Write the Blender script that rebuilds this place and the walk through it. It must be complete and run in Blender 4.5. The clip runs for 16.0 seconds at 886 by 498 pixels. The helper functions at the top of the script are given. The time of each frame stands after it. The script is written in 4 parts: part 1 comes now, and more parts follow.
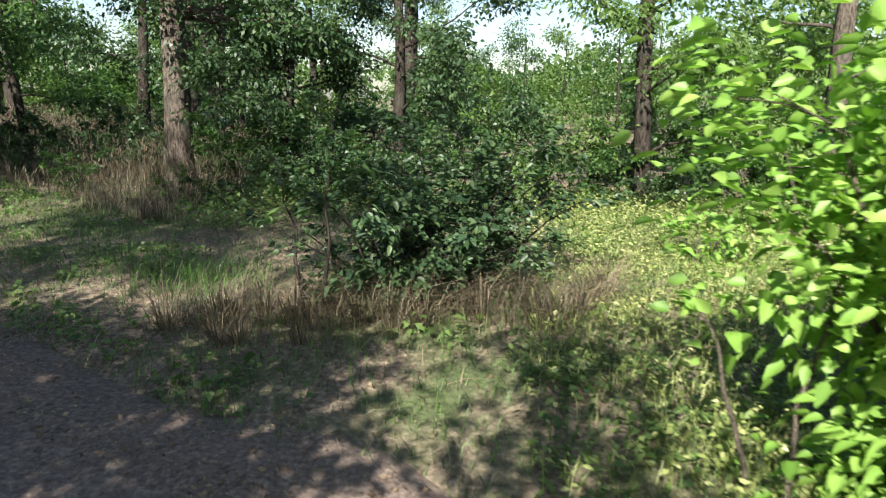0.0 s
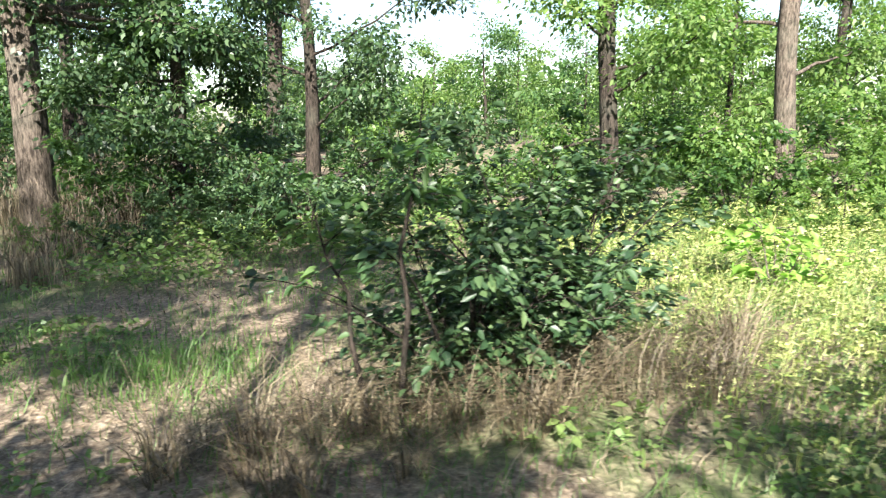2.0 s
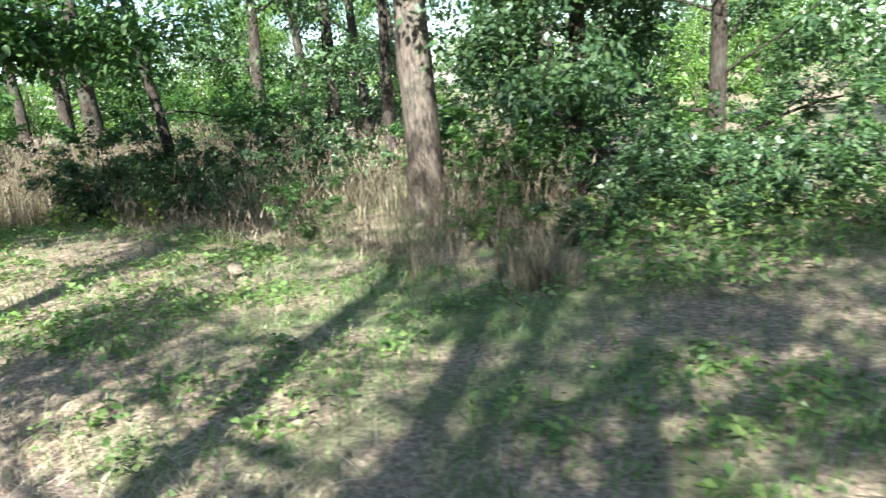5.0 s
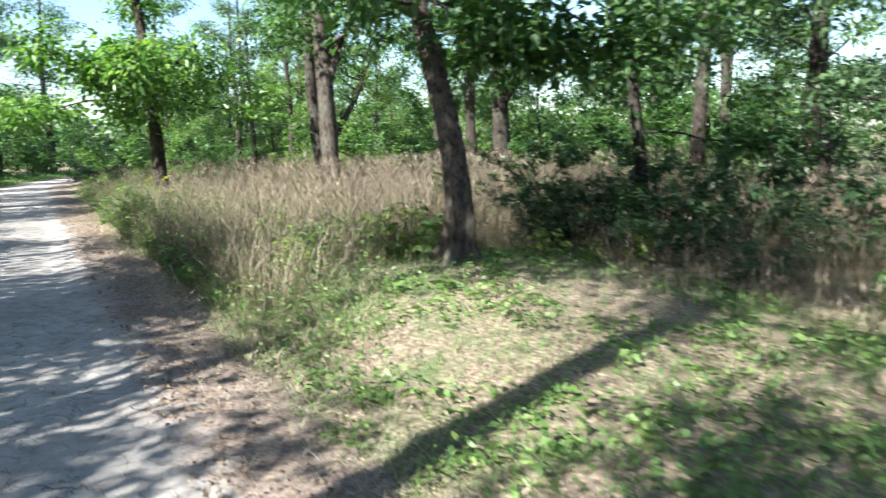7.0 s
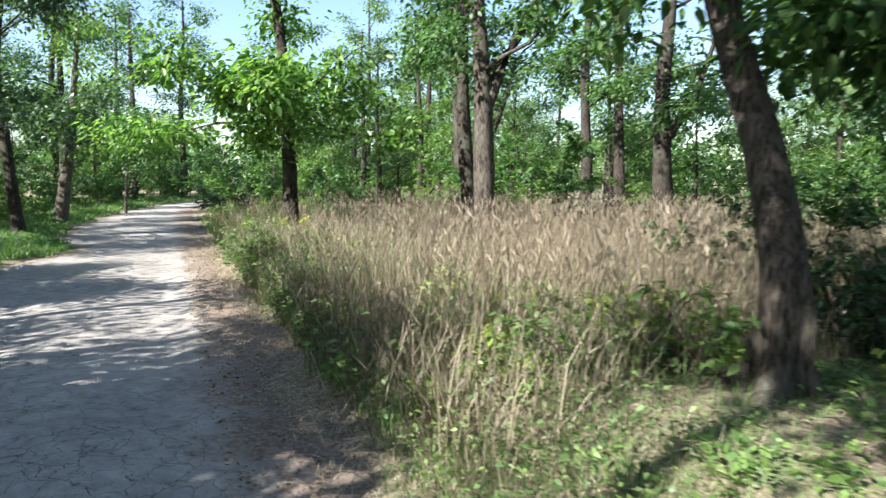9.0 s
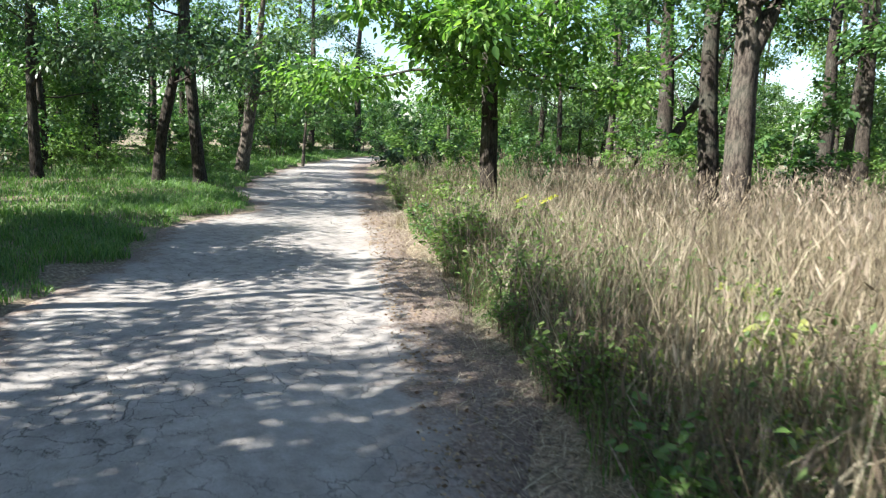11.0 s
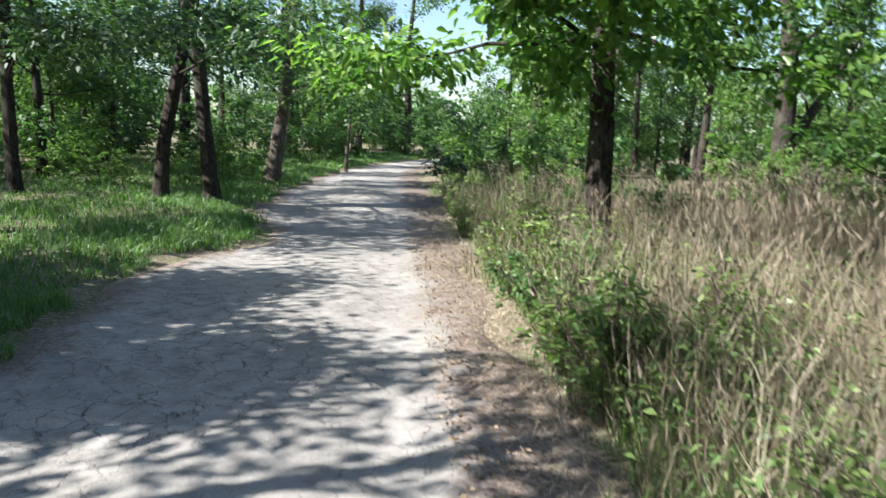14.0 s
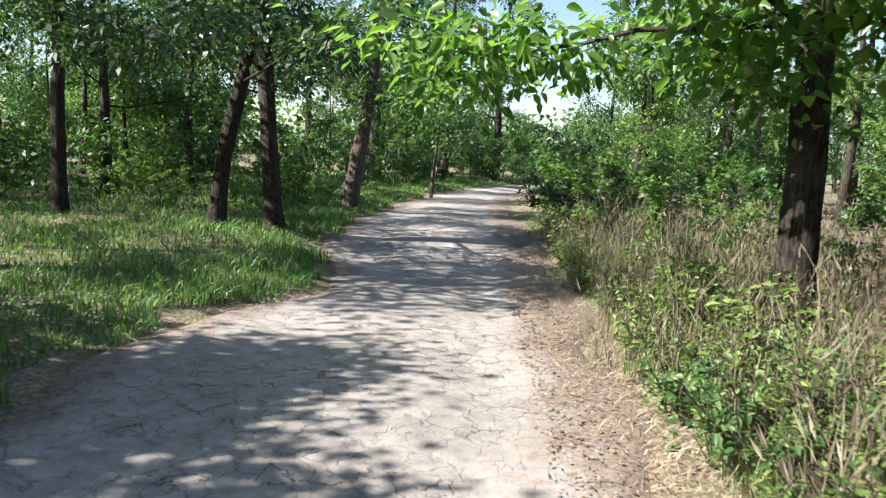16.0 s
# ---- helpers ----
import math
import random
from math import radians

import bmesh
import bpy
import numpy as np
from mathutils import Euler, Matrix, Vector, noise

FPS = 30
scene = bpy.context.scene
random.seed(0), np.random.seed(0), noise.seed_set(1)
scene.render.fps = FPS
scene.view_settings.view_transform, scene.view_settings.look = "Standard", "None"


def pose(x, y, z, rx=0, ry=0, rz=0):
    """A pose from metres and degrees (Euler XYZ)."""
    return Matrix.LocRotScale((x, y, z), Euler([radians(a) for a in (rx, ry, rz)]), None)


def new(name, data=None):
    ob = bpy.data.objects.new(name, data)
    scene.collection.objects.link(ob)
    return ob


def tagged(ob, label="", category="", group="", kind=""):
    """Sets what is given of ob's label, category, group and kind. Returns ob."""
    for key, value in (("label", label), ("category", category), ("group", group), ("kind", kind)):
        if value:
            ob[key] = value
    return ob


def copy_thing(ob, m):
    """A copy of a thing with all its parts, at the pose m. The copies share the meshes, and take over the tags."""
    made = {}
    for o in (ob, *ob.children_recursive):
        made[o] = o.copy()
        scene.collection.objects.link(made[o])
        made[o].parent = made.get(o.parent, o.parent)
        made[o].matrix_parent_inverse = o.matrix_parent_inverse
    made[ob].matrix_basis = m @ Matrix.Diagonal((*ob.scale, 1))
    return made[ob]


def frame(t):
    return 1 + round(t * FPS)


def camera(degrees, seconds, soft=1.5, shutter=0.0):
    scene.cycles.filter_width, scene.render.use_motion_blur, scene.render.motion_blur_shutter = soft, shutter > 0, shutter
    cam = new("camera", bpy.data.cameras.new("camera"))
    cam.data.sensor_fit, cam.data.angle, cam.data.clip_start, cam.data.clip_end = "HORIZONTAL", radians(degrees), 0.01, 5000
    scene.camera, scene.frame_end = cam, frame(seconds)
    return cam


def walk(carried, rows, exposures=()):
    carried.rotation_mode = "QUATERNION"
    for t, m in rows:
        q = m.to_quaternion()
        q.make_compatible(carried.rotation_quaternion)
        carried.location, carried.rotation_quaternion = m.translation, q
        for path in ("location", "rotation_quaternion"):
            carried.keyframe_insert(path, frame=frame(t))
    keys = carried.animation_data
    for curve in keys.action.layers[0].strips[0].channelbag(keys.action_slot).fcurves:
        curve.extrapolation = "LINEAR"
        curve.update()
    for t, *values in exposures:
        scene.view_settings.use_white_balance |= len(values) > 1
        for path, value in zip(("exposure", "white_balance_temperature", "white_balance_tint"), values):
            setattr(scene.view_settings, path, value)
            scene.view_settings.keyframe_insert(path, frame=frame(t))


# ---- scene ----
# ---- camera ----
cam = camera(64.0, 16.0, soft=1.15, shutter=0.4)
PATH = [
    (0.0, pose(0.645, 1.266, 1.570, 77.86, -0.76, 6.74)),
    (0.5, pose(0.272, 1.702, 1.512, 78.92, -2.20, 6.54)),
    (1.0, pose(-0.115, 2.098, 1.503, 79.91, -0.65, 4.91)),
    (1.5, pose(-0.418, 2.439, 1.451, 80.36, -0.26, -3.15)),
    (2.0, pose(-0.803, 2.725, 1.467, 79.28, 1.11, -6.35)),
    (2.5, pose(-1.120, 2.919, 1.483, 78.34, 0.67, -5.23)),
    (3.0, pose(-1.502, 3.284, 1.512, 77.72, 5.21, 1.88)),
    (5.5, pose(-4.219, 4.586, 1.513, 76.98, 4.56, 12.12)),
    (6.0, pose(-4.854, 4.941, 1.478, 78.78, 3.21, 20.10)),
    (6.5, pose(-5.417, 5.211, 1.477, 80.72, 3.23, 28.67)),
    (7.0, pose(-6.076, 5.588, 1.438, 81.40, 1.59, 35.64)),
    (7.5, pose(-6.772, 5.933, 1.429, 82.74, 0.64, 39.90)),
    (8.0, pose(-7.271, 6.252, 1.481, 83.27, 0.96, 39.36)),
    (8.5, pose(-7.812, 6.591, 1.505, 85.41, 0.49, 41.09)),
    (9.0, pose(-8.452, 6.899, 1.508, 84.23, -0.45, 44.50)),
    (9.5, pose(-9.020, 7.165, 1.517, 83.46, -0.61, 48.84)),
    (10.0, pose(-9.592, 7.323, 1.528, 81.80, -2.91, 54.09)),
    (12.5, pose(-12.402, 8.509, 1.453, 80.66, -0.52, 60.03)),
    (13.0, pose(-12.984, 8.833, 1.463, 79.92, 1.81, 58.77)),
    (13.5, pose(-13.480, 9.028, 1.507, 79.37, 0.07, 58.50)),
    (14.0, pose(-13.976, 9.258, 1.520, 80.62, -2.46, 61.35)),
    (14.5, pose(-14.475, 9.428, 1.509, 83.22, -5.52, 65.24)),
    (15.0, pose(-15.068, 9.679, 1.494, 83.43, -5.96, 66.60)),
    (15.5, pose(-15.596, 9.866, 1.492, 82.96, -3.86, 67.89)),
    (16.0, pose(-16.116, 10.091, 1.480, 82.17, -3.70, 68.24)),
]
walk(cam, PATH, exposures=[(0.0, 1.5, 6400, 10), (0.5, 1.8, 6400, 10), (1.0, 2.01, 6400, 11), (2.0, 2.29, 6400, 11), (3.0, 2.37, 6150, 8), (5.5, 2.6, 5950, 7), (6.5, 2.33, 5900, 7), (8.0, 2.07, 6050, 8), (12.5, 2.02, 6050, 8), (14.0, 1.80, 5950, 8), (15.0, 1.81, 6150, 9), (16.0, 1.8, 6250, 11)])

# ---- world and sun ----
SUN_TO = Vector((0.12, 1.0, 0.0)).normalized()      # the way shadows fall on the ground
SUN_EL = radians(38.0)
world = bpy.data.worlds.new("sky")
scene.world = world
world.use_nodes = True
wn = world.node_tree
sky = wn.nodes.new("ShaderNodeTexSky")
sky.sky_type = "NISHITA"
sky.sun_disc = False
sky.sun_elevation = SUN_EL
sky.sun_rotation = math.atan2(-SUN_TO.x, -SUN_TO.y)
sky.air_density, sky.dust_density, sky.ozone_density = 1.0, 1.0, 1.0
wn.nodes["Background"].inputs["Strength"].default_value = 0.068
wn.links.new(sky.outputs[0], wn.nodes["Background"].inputs["Color"])
sun_data = bpy.data.lights.new("sun", "SUN")
sun_data.energy, sun_data.angle, sun_data.color = 5.0, radians(0.53), (1.0, 0.95, 0.86)
sun = new("sun", sun_data)
down = Vector((SUN_TO.x * math.cos(SUN_EL), SUN_TO.y * math.cos(SUN_EL), -math.sin(SUN_EL)))
sun.matrix_world = Matrix.Translation((0, -20, 30)) @ down.to_track_quat("-Z", "Y").to_matrix().to_4x4()


# ---- materials ----
class Nodes:
    """A small builder for node materials."""

    def __init__(self, name):
        self.mat = bpy.data.materials.new(name)
        self.mat.use_nodes = True
        self.tree = self.mat.node_tree
        self.tree.nodes.clear()
        self.out = self.tree.nodes.new("ShaderNodeOutputMaterial")
        self.geo = self.tree.nodes.new("ShaderNodeNewGeometry")
        self.tc = self.tree.nodes.new("ShaderNodeTexCoord")

    def add(self, kind, **sockets):
        n = self.tree.nodes.new(kind)
        for k, v in sockets.items():
            self.put(n, k.replace("_", " "), v)
        return n

    def put(self, n, key, v):
        s = n.inputs[int(key[1:])] if key[0] == "i" and key[1:].isdigit() else n.inputs[key]
        if isinstance(v, bpy.types.NodeSocket):
            self.tree.links.new(v, s)
        else:
            s.default_value = v

    def noise(self, scale, detail=4.0, rough=0.55, vec=None, out="Fac"):
        n = self.add("ShaderNodeTexNoise", Scale=scale, Detail=detail, Roughness=rough,
                     Vector=vec or self.tc.outputs["Object"])
        return n.outputs[out]

    def ramp(self, fac, stops):
        n = self.add("ShaderNodeValToRGB", Fac=fac)
        e = n.color_ramp.elements
        while len(e) < len(stops):
            e.new(0.5)
        for el, (p, c) in zip(e, stops):
            el.position = p
            el.color = (*c, 1.0) if len(c) == 3 else c
        return n.outputs["Color"]

    def mix(self, fac, a, b, mode="MIX"):
        n = self.tree.nodes.new("ShaderNodeMix")
        n.data_type, n.blend_type = "RGBA", mode
        for i, v in ((0, fac), (6, a), (7, b)):
            if isinstance(v, bpy.types.NodeSocket):
                self.tree.links.new(v, n.inputs[i])
            else:
                n.inputs[i].default_value = v if not isinstance(v, tuple) or len(v) == 4 else (*v, 1.0)
        return n.outputs[2]

    def math(self, op, a, b=0.0):
        n = self.tree.nodes.new("ShaderNodeMath")
        n.operation = op
        for i, v in ((0, a), (1, b)):
            if isinstance(v, bpy.types.NodeSocket):
                self.tree.links.new(v, n.inputs[i])
            else:
                n.inputs[i].default_value = v
        return n.outputs[0]

    def bump(self, height, strength=0.5, distance=0.02):
        return self.add("ShaderNodeBump", Height=height, Strength=strength, Distance=distance).outputs[0]

    def finish(self, shader):
        self.tree.links.new(shader, self.out.inputs["Surface"])
        return self.mat


def leaf_material(name, low, mid, high, through_light=0.42, rough=0.5, back=(1.15, 1.4, 0.6)):
    """Leaves: colour varied leaf by leaf and over patches, gloss on top and light that comes through."""
    b = Nodes(name)
    island = b.geo.outputs["Random Per Island"]
    col = b.ramp(island, [(0.0, low), (0.45, mid), (1.0, high)])
    patch = b.noise(0.7, 3.0)
    col = b.mix(0.55, col, b.ramp(patch, [(0.3, (0.55, 0.6, 0.5)), (0.7, (1.15, 1.1, 0.95))]), "MULTIPLY")
    p = b.add("ShaderNodeBsdfPrincipled", Base_Color=col, Roughness=rough)
    p.inputs["Specular IOR Level"].default_value = 0.5
    t = b.add("ShaderNodeBsdfTranslucent", Color=b.mix(1.0, col, back, "MULTIPLY"))
    m = b.add("ShaderNodeMixShader", Fac=through_light)
    b.tree.links.new(p.outputs[0], m.inputs[1])
    b.tree.links.new(t.outputs[0], m.inputs[2])
    return b.finish(m.outputs[0])


def straw_material(name, low, mid, high, through_light=0.25):
    return leaf_material(name, low, mid, high, through_light, 0.6, (1.1, 1.0, 0.8))


def bark_material(name, dark, light, scale=1.0):
    b = Nodes(name)
    mp = b.add("ShaderNodeMapping", Vector=b.tc.outputs["Object"])
    mp.inputs["Scale"].default_value = (24 * scale, 24 * scale, 5.5 * scale)
    ridges = b.noise(1.6, 6.0, 0.7, mp.outputs[0])
    fine = b.noise(55.0 * scale, 4.0)
    blotch = b.noise(1.6, 3.0)
    col = b.ramp(ridges, [(0.4, dark), (0.6, light)])
    col = b.mix(0.35, col, b.ramp(fine, [(0.3, (0.5, 0.5, 0.5)), (0.7, (1.2, 1.2, 1.2))]), "MULTIPLY")
    col = b.mix(b.ramp(blotch, [(0.5, (0, 0, 0)), (0.7, (0.35, 0.35, 0.35))]), col, (0.16, 0.17, 0.13))
    h = b.math("ADD", b.math("MULTIPLY", ridges, 1.0), b.math("MULTIPLY", fine, 0.25))
    p = b.add("ShaderNodeBsdfPrincipled", Base_Color=col, Roughness=0.9, Normal=b.bump(h, 1.0, 0.05))
    p.inputs["Specular IOR Level"].default_value = 0.15
    return b.finish(p.outputs[0])


def ground_material():
    b = Nodes("forest_floor")
    pos = b.tc.outputs["Object"]
    big, midn, fine = b.noise(0.28, 4.0), b.noise(1.7, 5.0), b.noise(28.0, 5.0, 0.7)
    litter = b.ramp(fine, [(0.25, (0.055, 0.042, 0.03)), (0.48, (0.19, 0.148, 0.108)), (0.72, (0.44, 0.36, 0.26))])
    moss = b.ramp(b.noise(40.0, 4.0, 0.7), [(0.3, (0.04, 0.07, 0.025)), (0.7, (0.14, 0.18, 0.075))])
    cover = b.math("ADD", b.math("MULTIPLY", big, 0.6), b.math("MULTIPLY", midn, 0.5))
    col = b.mix(b.ramp(cover, [(0.52, (0, 0, 0)), (0.64, (0.85, 0.85, 0.85))]), litter, moss)
    vor = b.add("ShaderNodeTexVoronoi", Vector=pos, Scale=22.0)
    col = b.mix(0.35, col, b.ramp(vor.outputs["Distance"], [(0.0, (1.3, 1.2, 1.05)), (0.6, (0.6, 0.6, 0.6))]), "MULTIPLY")
    h = b.math("ADD", b.math("MULTIPLY", fine, 0.6), b.math("MULTIPLY", vor.outputs["Distance"], 0.4))
    p = b.add("ShaderNodeBsdfPrincipled", Base_Color=col, Roughness=0.95, Normal=b.bump(h, 0.8, 0.03))
    p.inputs["Specular IOR Level"].default_value = 0.1
    return b.finish(p.outputs[0])


def road_material():
    """Dry, pale, trodden clay with shrinkage cracks; the edges carry reddish litter soil."""
    b = Nodes("dry_clay_road")
    pos = b.tc.outputs["Object"]
    warp = b.add("ShaderNodeVectorMath", i0=pos, i1=b.add("ShaderNodeVectorMath",
                 i0=b.noise(4.0, 5.0, 0.65, pos, "Color"), i1=(0.34, 0.34, 0.0)).outputs[0])
    warp.operation = "ADD"
    warp.inputs[1].links[0].from_node.operation = "MULTIPLY"
    v1 = b.add("ShaderNodeTexVoronoi", Vector=warp.outputs[0], Scale=5.6)
    v1.feature = "DISTANCE_TO_EDGE"
    v2 = b.add("ShaderNodeTexVoronoi", Vector=warp.outputs[0], Scale=11.0)
    v2.feature = "DISTANCE_TO_EDGE"
    where = b.ramp(b.noise(0.55, 3.0), [(0.36, (0, 0, 0)), (0.5, (1, 1, 1))])
    c1 = b.ramp(v1.outputs["Distance"], [(0.0, (0.16, 0.15, 0.14)), (0.02, (1, 1, 1))])
    c2 = b.ramp(v2.outputs["Distance"], [(0.0, (0.72, 0.72, 0.72)), (0.02, (1, 1, 1))])
    crack = b.mix(where, (1.0, 1.0, 1.0, 1.0), b.mix(1.0, c1, c2, "MULTIPLY"))
    fine, midn, big = b.noise(60.0, 5.0, 0.7), b.noise(6.0, 5.0, 0.6), b.noise(0.8, 4.0)
    col = b.ramp(midn, [(0.3, (0.235, 0.214, 0.197)), (0.7, (0.385, 0.354, 0.327))])
    col = b.mix(0.4, col, b.ramp(fine, [(0.3, (0.62, 0.6, 0.58)), (0.7, (1.15, 1.15, 1.15))]), "MULTIPLY")
    col = b.mix(0.5, col, b.ramp(big, [(0.35, (0.75, 0.73, 0.72)), (0.65, (1.1, 1.1, 1.08))]), "MULTIPLY")
    edge = b.add("ShaderNodeAttribute")
    edge.attribute_name = "edge"
    ragged = b.math("ADD", edge.outputs["Fac"], b.math("MULTIPLY", b.math("SUBTRACT", b.math("ADD", b.math("MULTIPLY", midn, 0.5), b.math("MULTIPLY", b.noise(1.7, 5.0, 0.65), 0.5)), 0.5), 2.4))
    soil = b.ramp(b.noise(34.0, 5.0, 0.7), [(0.3, (0.085, 0.062, 0.05)), (0.52, (0.19, 0.145, 0.118)), (0.75, (0.36, 0.295, 0.235))])
    col = b.mix(b.ramp(ragged, [(0.4, (0, 0, 0)), (0.75, (1, 1, 1))]), col, soil)
    col = b.mix(b.math("SUBTRACT", 0.85, b.math("MULTIPLY", edge.outputs["Fac"], 0.8)), col,
                b.mix(1.0, col, crack, "MULTIPLY"))
    h = b.math("ADD", b.math("MULTIPLY", b.math("MULTIPLY", crack, 1.0), 0.7), b.math("MULTIPLY", fine, 0.35))
    p = b.add("ShaderNodeBsdfPrincipled", Base_Color=col, Roughness=0.95, Normal=b.bump(h, 0.7, 0.02))
    p.inputs["Specular IOR Level"].default_value = 0.12
    return b.finish(p.outputs[0])


M_GROUND, M_ROAD = ground_material(), road_material()
M_BARK = bark_material("grey_brown_bark", (0.028, 0.022, 0.018), (0.14, 0.114, 0.092))
M_BARK_PALE = bark_material("pale_bark", (0.05, 0.04, 0.032), (0.2, 0.163, 0.13))
M_BARK_DARK = bark_material("dark_bark", (0.018, 0.015, 0.012), (0.078, 0.062, 0.05))
M_TWIG = bark_material("twig_bark", (0.1, 0.08, 0.06), (0.3, 0.25, 0.2), 2.0)
# Dark, light and bright leaves partly carry shade and sun in their colour.
M_LEAF = leaf_material("tree_leaves", (0.034, 0.08, 0.028), (0.06, 0.13, 0.04), (0.12, 0.195, 0.062))
M_LEAF_DARK = leaf_material("dark_leaves", (0.025, 0.055, 0.025), (0.047, 0.095, 0.04), (0.1, 0.155, 0.066), 0.3, 0.46)
M_LEAF_LIGHT = leaf_material("light_leaves", (0.07, 0.14, 0.036), (0.12, 0.205, 0.056), (0.19, 0.265, 0.088), 0.45)
M_LEAF_BRIGHT = leaf_material("bright_fresh_leaves", (0.17, 0.32, 0.055), (0.24, 0.42, 0.08), (0.33, 0.5, 0.12), 0.36)
M_LEAF_BOUGH = leaf_material("bough_leaves", (0.05, 0.11, 0.028), (0.11, 0.21, 0.05), (0.22, 0.32, 0.085), 0.52, 0.33)
M_LEAF_YELLOW = leaf_material("yellowing_leaves", (0.1, 0.18, 0.04), (0.2, 0.28, 0.06), (0.38, 0.38, 0.1), 0.42)
M_WEED = leaf_material("weed_leaves", (0.09, 0.155, 0.04), (0.165, 0.245, 0.065), (0.27, 0.33, 0.11), 0.38)
M_FORB = leaf_material("forb_leaves", (0.06, 0.12, 0.034), (0.12, 0.2, 0.055), (0.22, 0.29, 0.1), 0.35)
# Paler than the other weeds: strong sun on the meadow put into colour.
M_MEADOW_SUN = leaf_material("sun_paled_meadow_leaves", (0.17, 0.23, 0.06), (0.32, 0.37, 0.12), (0.5, 0.5, 0.24), 0.25)
M_GRASS = leaf_material("green_grass", (0.05, 0.115, 0.03), (0.1, 0.2, 0.048), (0.19, 0.28, 0.09), 0.4)
M_STRAW = straw_material("dry_grass", (0.06, 0.047, 0.03), (0.155, 0.123, 0.082), (0.36, 0.3, 0.215))
M_STRAW_BROWN = straw_material("brown_dead_grass", (0.06, 0.047, 0.032), (0.125, 0.098, 0.065), (0.26, 0.21, 0.14))
M_STRAW_RED = straw_material("seed_heads", (0.1, 0.075, 0.058), (0.22, 0.17, 0.13), (0.42, 0.35, 0.28))
M_STALK = straw_material("bleached_stalks", (0.16, 0.13, 0.09), (0.29, 0.24, 0.17), (0.46, 0.4, 0.3), 0.1)
M_LITTER = straw_material("fallen_leaves", (0.1, 0.06, 0.035), (0.19, 0.125, 0.075), (0.36, 0.27, 0.17), 0.15)
M_YELLOW = leaf_material("goldenrod_flowers", (0.34, 0.36, 0.04), (0.46, 0.46, 0.05), (0.6, 0.55, 0.08), 0.3)
M_WOOD = bark_material("weathered_wood", (0.2, 0.15, 0.11), (0.55, 0.45, 0.34), 1.5)
M_CUT = bark_material("cut_wood", (0.3, 0.23, 0.16), (0.5, 0.41, 0.31), 2.5)

# ---- plan ----
ROAD_0 = np.array((-8.0, 7.5))                       # a point of the road's field-side edge
ROAD_D = np.array((-0.9125, 0.409))                  # along the road
ROAD_N = np.array((0.409, 0.9125))                   # from the road towards the field


def road_sv(x, y):
    return ((x - ROAD_0[0]) * ROAD_D[0] + (y - ROAD_0[1]) * ROAD_D[1],
            (x - ROAD_0[0]) * ROAD_N[0] + (y - ROAD_0[1]) * ROAD_N[1])


def road_xy(s, v):
    return ROAD_0[0] + s * ROAD_D[0] + v * ROAD_N[0], ROAD_0[1] + s * ROAD_D[1] + v * ROAD_N[1]


def road_bend(s):
    """Sideways drift of the road far ahead."""
    return np.where(s > 28.0, 0.012 * (s - 28.0) ** 2, 0.0)


def road_left(s):
    """The lawn-side edge, with the bulge of turf into the road."""
    return -3.45 + 0.8 * np.exp(-((s - 16.3) / 2.2) ** 2) + 0.3 * np.clip((s - 18) / 10, 0, 1) + 0.7 * np.clip((s - 24) / 12, 0, 1) + 0.12 * np.sin(s * 1.3) + 0.06 * np.sin(s * 3.7 + 1)


def road_right(s):
    return 0.1 * np.sin(s * 0.9) + 0.07 * np.sin(s * 2.9 + 2)


def smooth(a, b, x):
    t = np.clip((x - a) / (b - a), 0, 1)
    return t * t * (3 - 2 * t)


def waves(x, y):
    return (np.sin(x * 1.1 + y * 0.7) + np.sin(x * 0.6 - y * 1.3 + 1.0) + 0.6 * np.sin(x * 2.3 + y * 1.9 + 2.0)) / 2.6


def ground_z(x, y):
    """Height of the soil at a place; works on arrays."""
    x, y = np.asarray(x, float), np.asarray(y, float)
    s, v = road_sv(x, y)
    v = v - road_bend(s)
    inside = smooth(0.0, 0.5, v - road_left(s) + 0.1) * smooth(0.0, 0.5, road_right(s) + 0.45 - v)
    lawn = 0.07 * smooth(0.0, 0.6, road_left(s) - v)
    field = 0.06 * smooth(0.0, 1.5, v - road_right(s)) + 0.24 * np.exp(-((x + 9.7) ** 2 + (y - 10.6) ** 2) / 3.2) * smooth(0.2, 1.6, v)
    return (0.02 + 0.025 * waves(x * 1.7, y * 1.7) + lawn + field) * (1 - inside) - 0.07 * inside


def link_mesh(name, verts, faces, mat, parent=None, smooth_shade=False):
    """A mesh object from arrays: verts (n, 3), faces a list of (m, k) index arrays."""
    me = bpy.data.meshes.new(name)
    verts = np.ascontiguousarray(verts, dtype=np.float32)
    faces = [np.asarray(f, dtype=np.int32) for f in faces if len(f)]
    me.vertices.add(len(verts))
    me.vertices.foreach_set("co", verts.ravel())
    loops = np.concatenate([f.ravel() for f in faces])
    sizes = np.concatenate([np.full(len(f), f.shape[1], dtype=np.int32) for f in faces])
    me.loops.add(len(loops))
    me.loops.foreach_set("vertex_index", loops)
    me.polygons.add(len(sizes))
    me.polygons.foreach_set("loop_start", np.concatenate(([0], np.cumsum(sizes)[:-1])).astype(np.int32))
    me.update(calc_edges=True)
    if smooth_shade:
        me.polygons.foreach_set("use_smooth", np.ones(len(sizes), dtype=bool))
    me.materials.append(mat)
    ob = new(name, me)
    if parent is not None:
        ob.parent = parent
    return ob


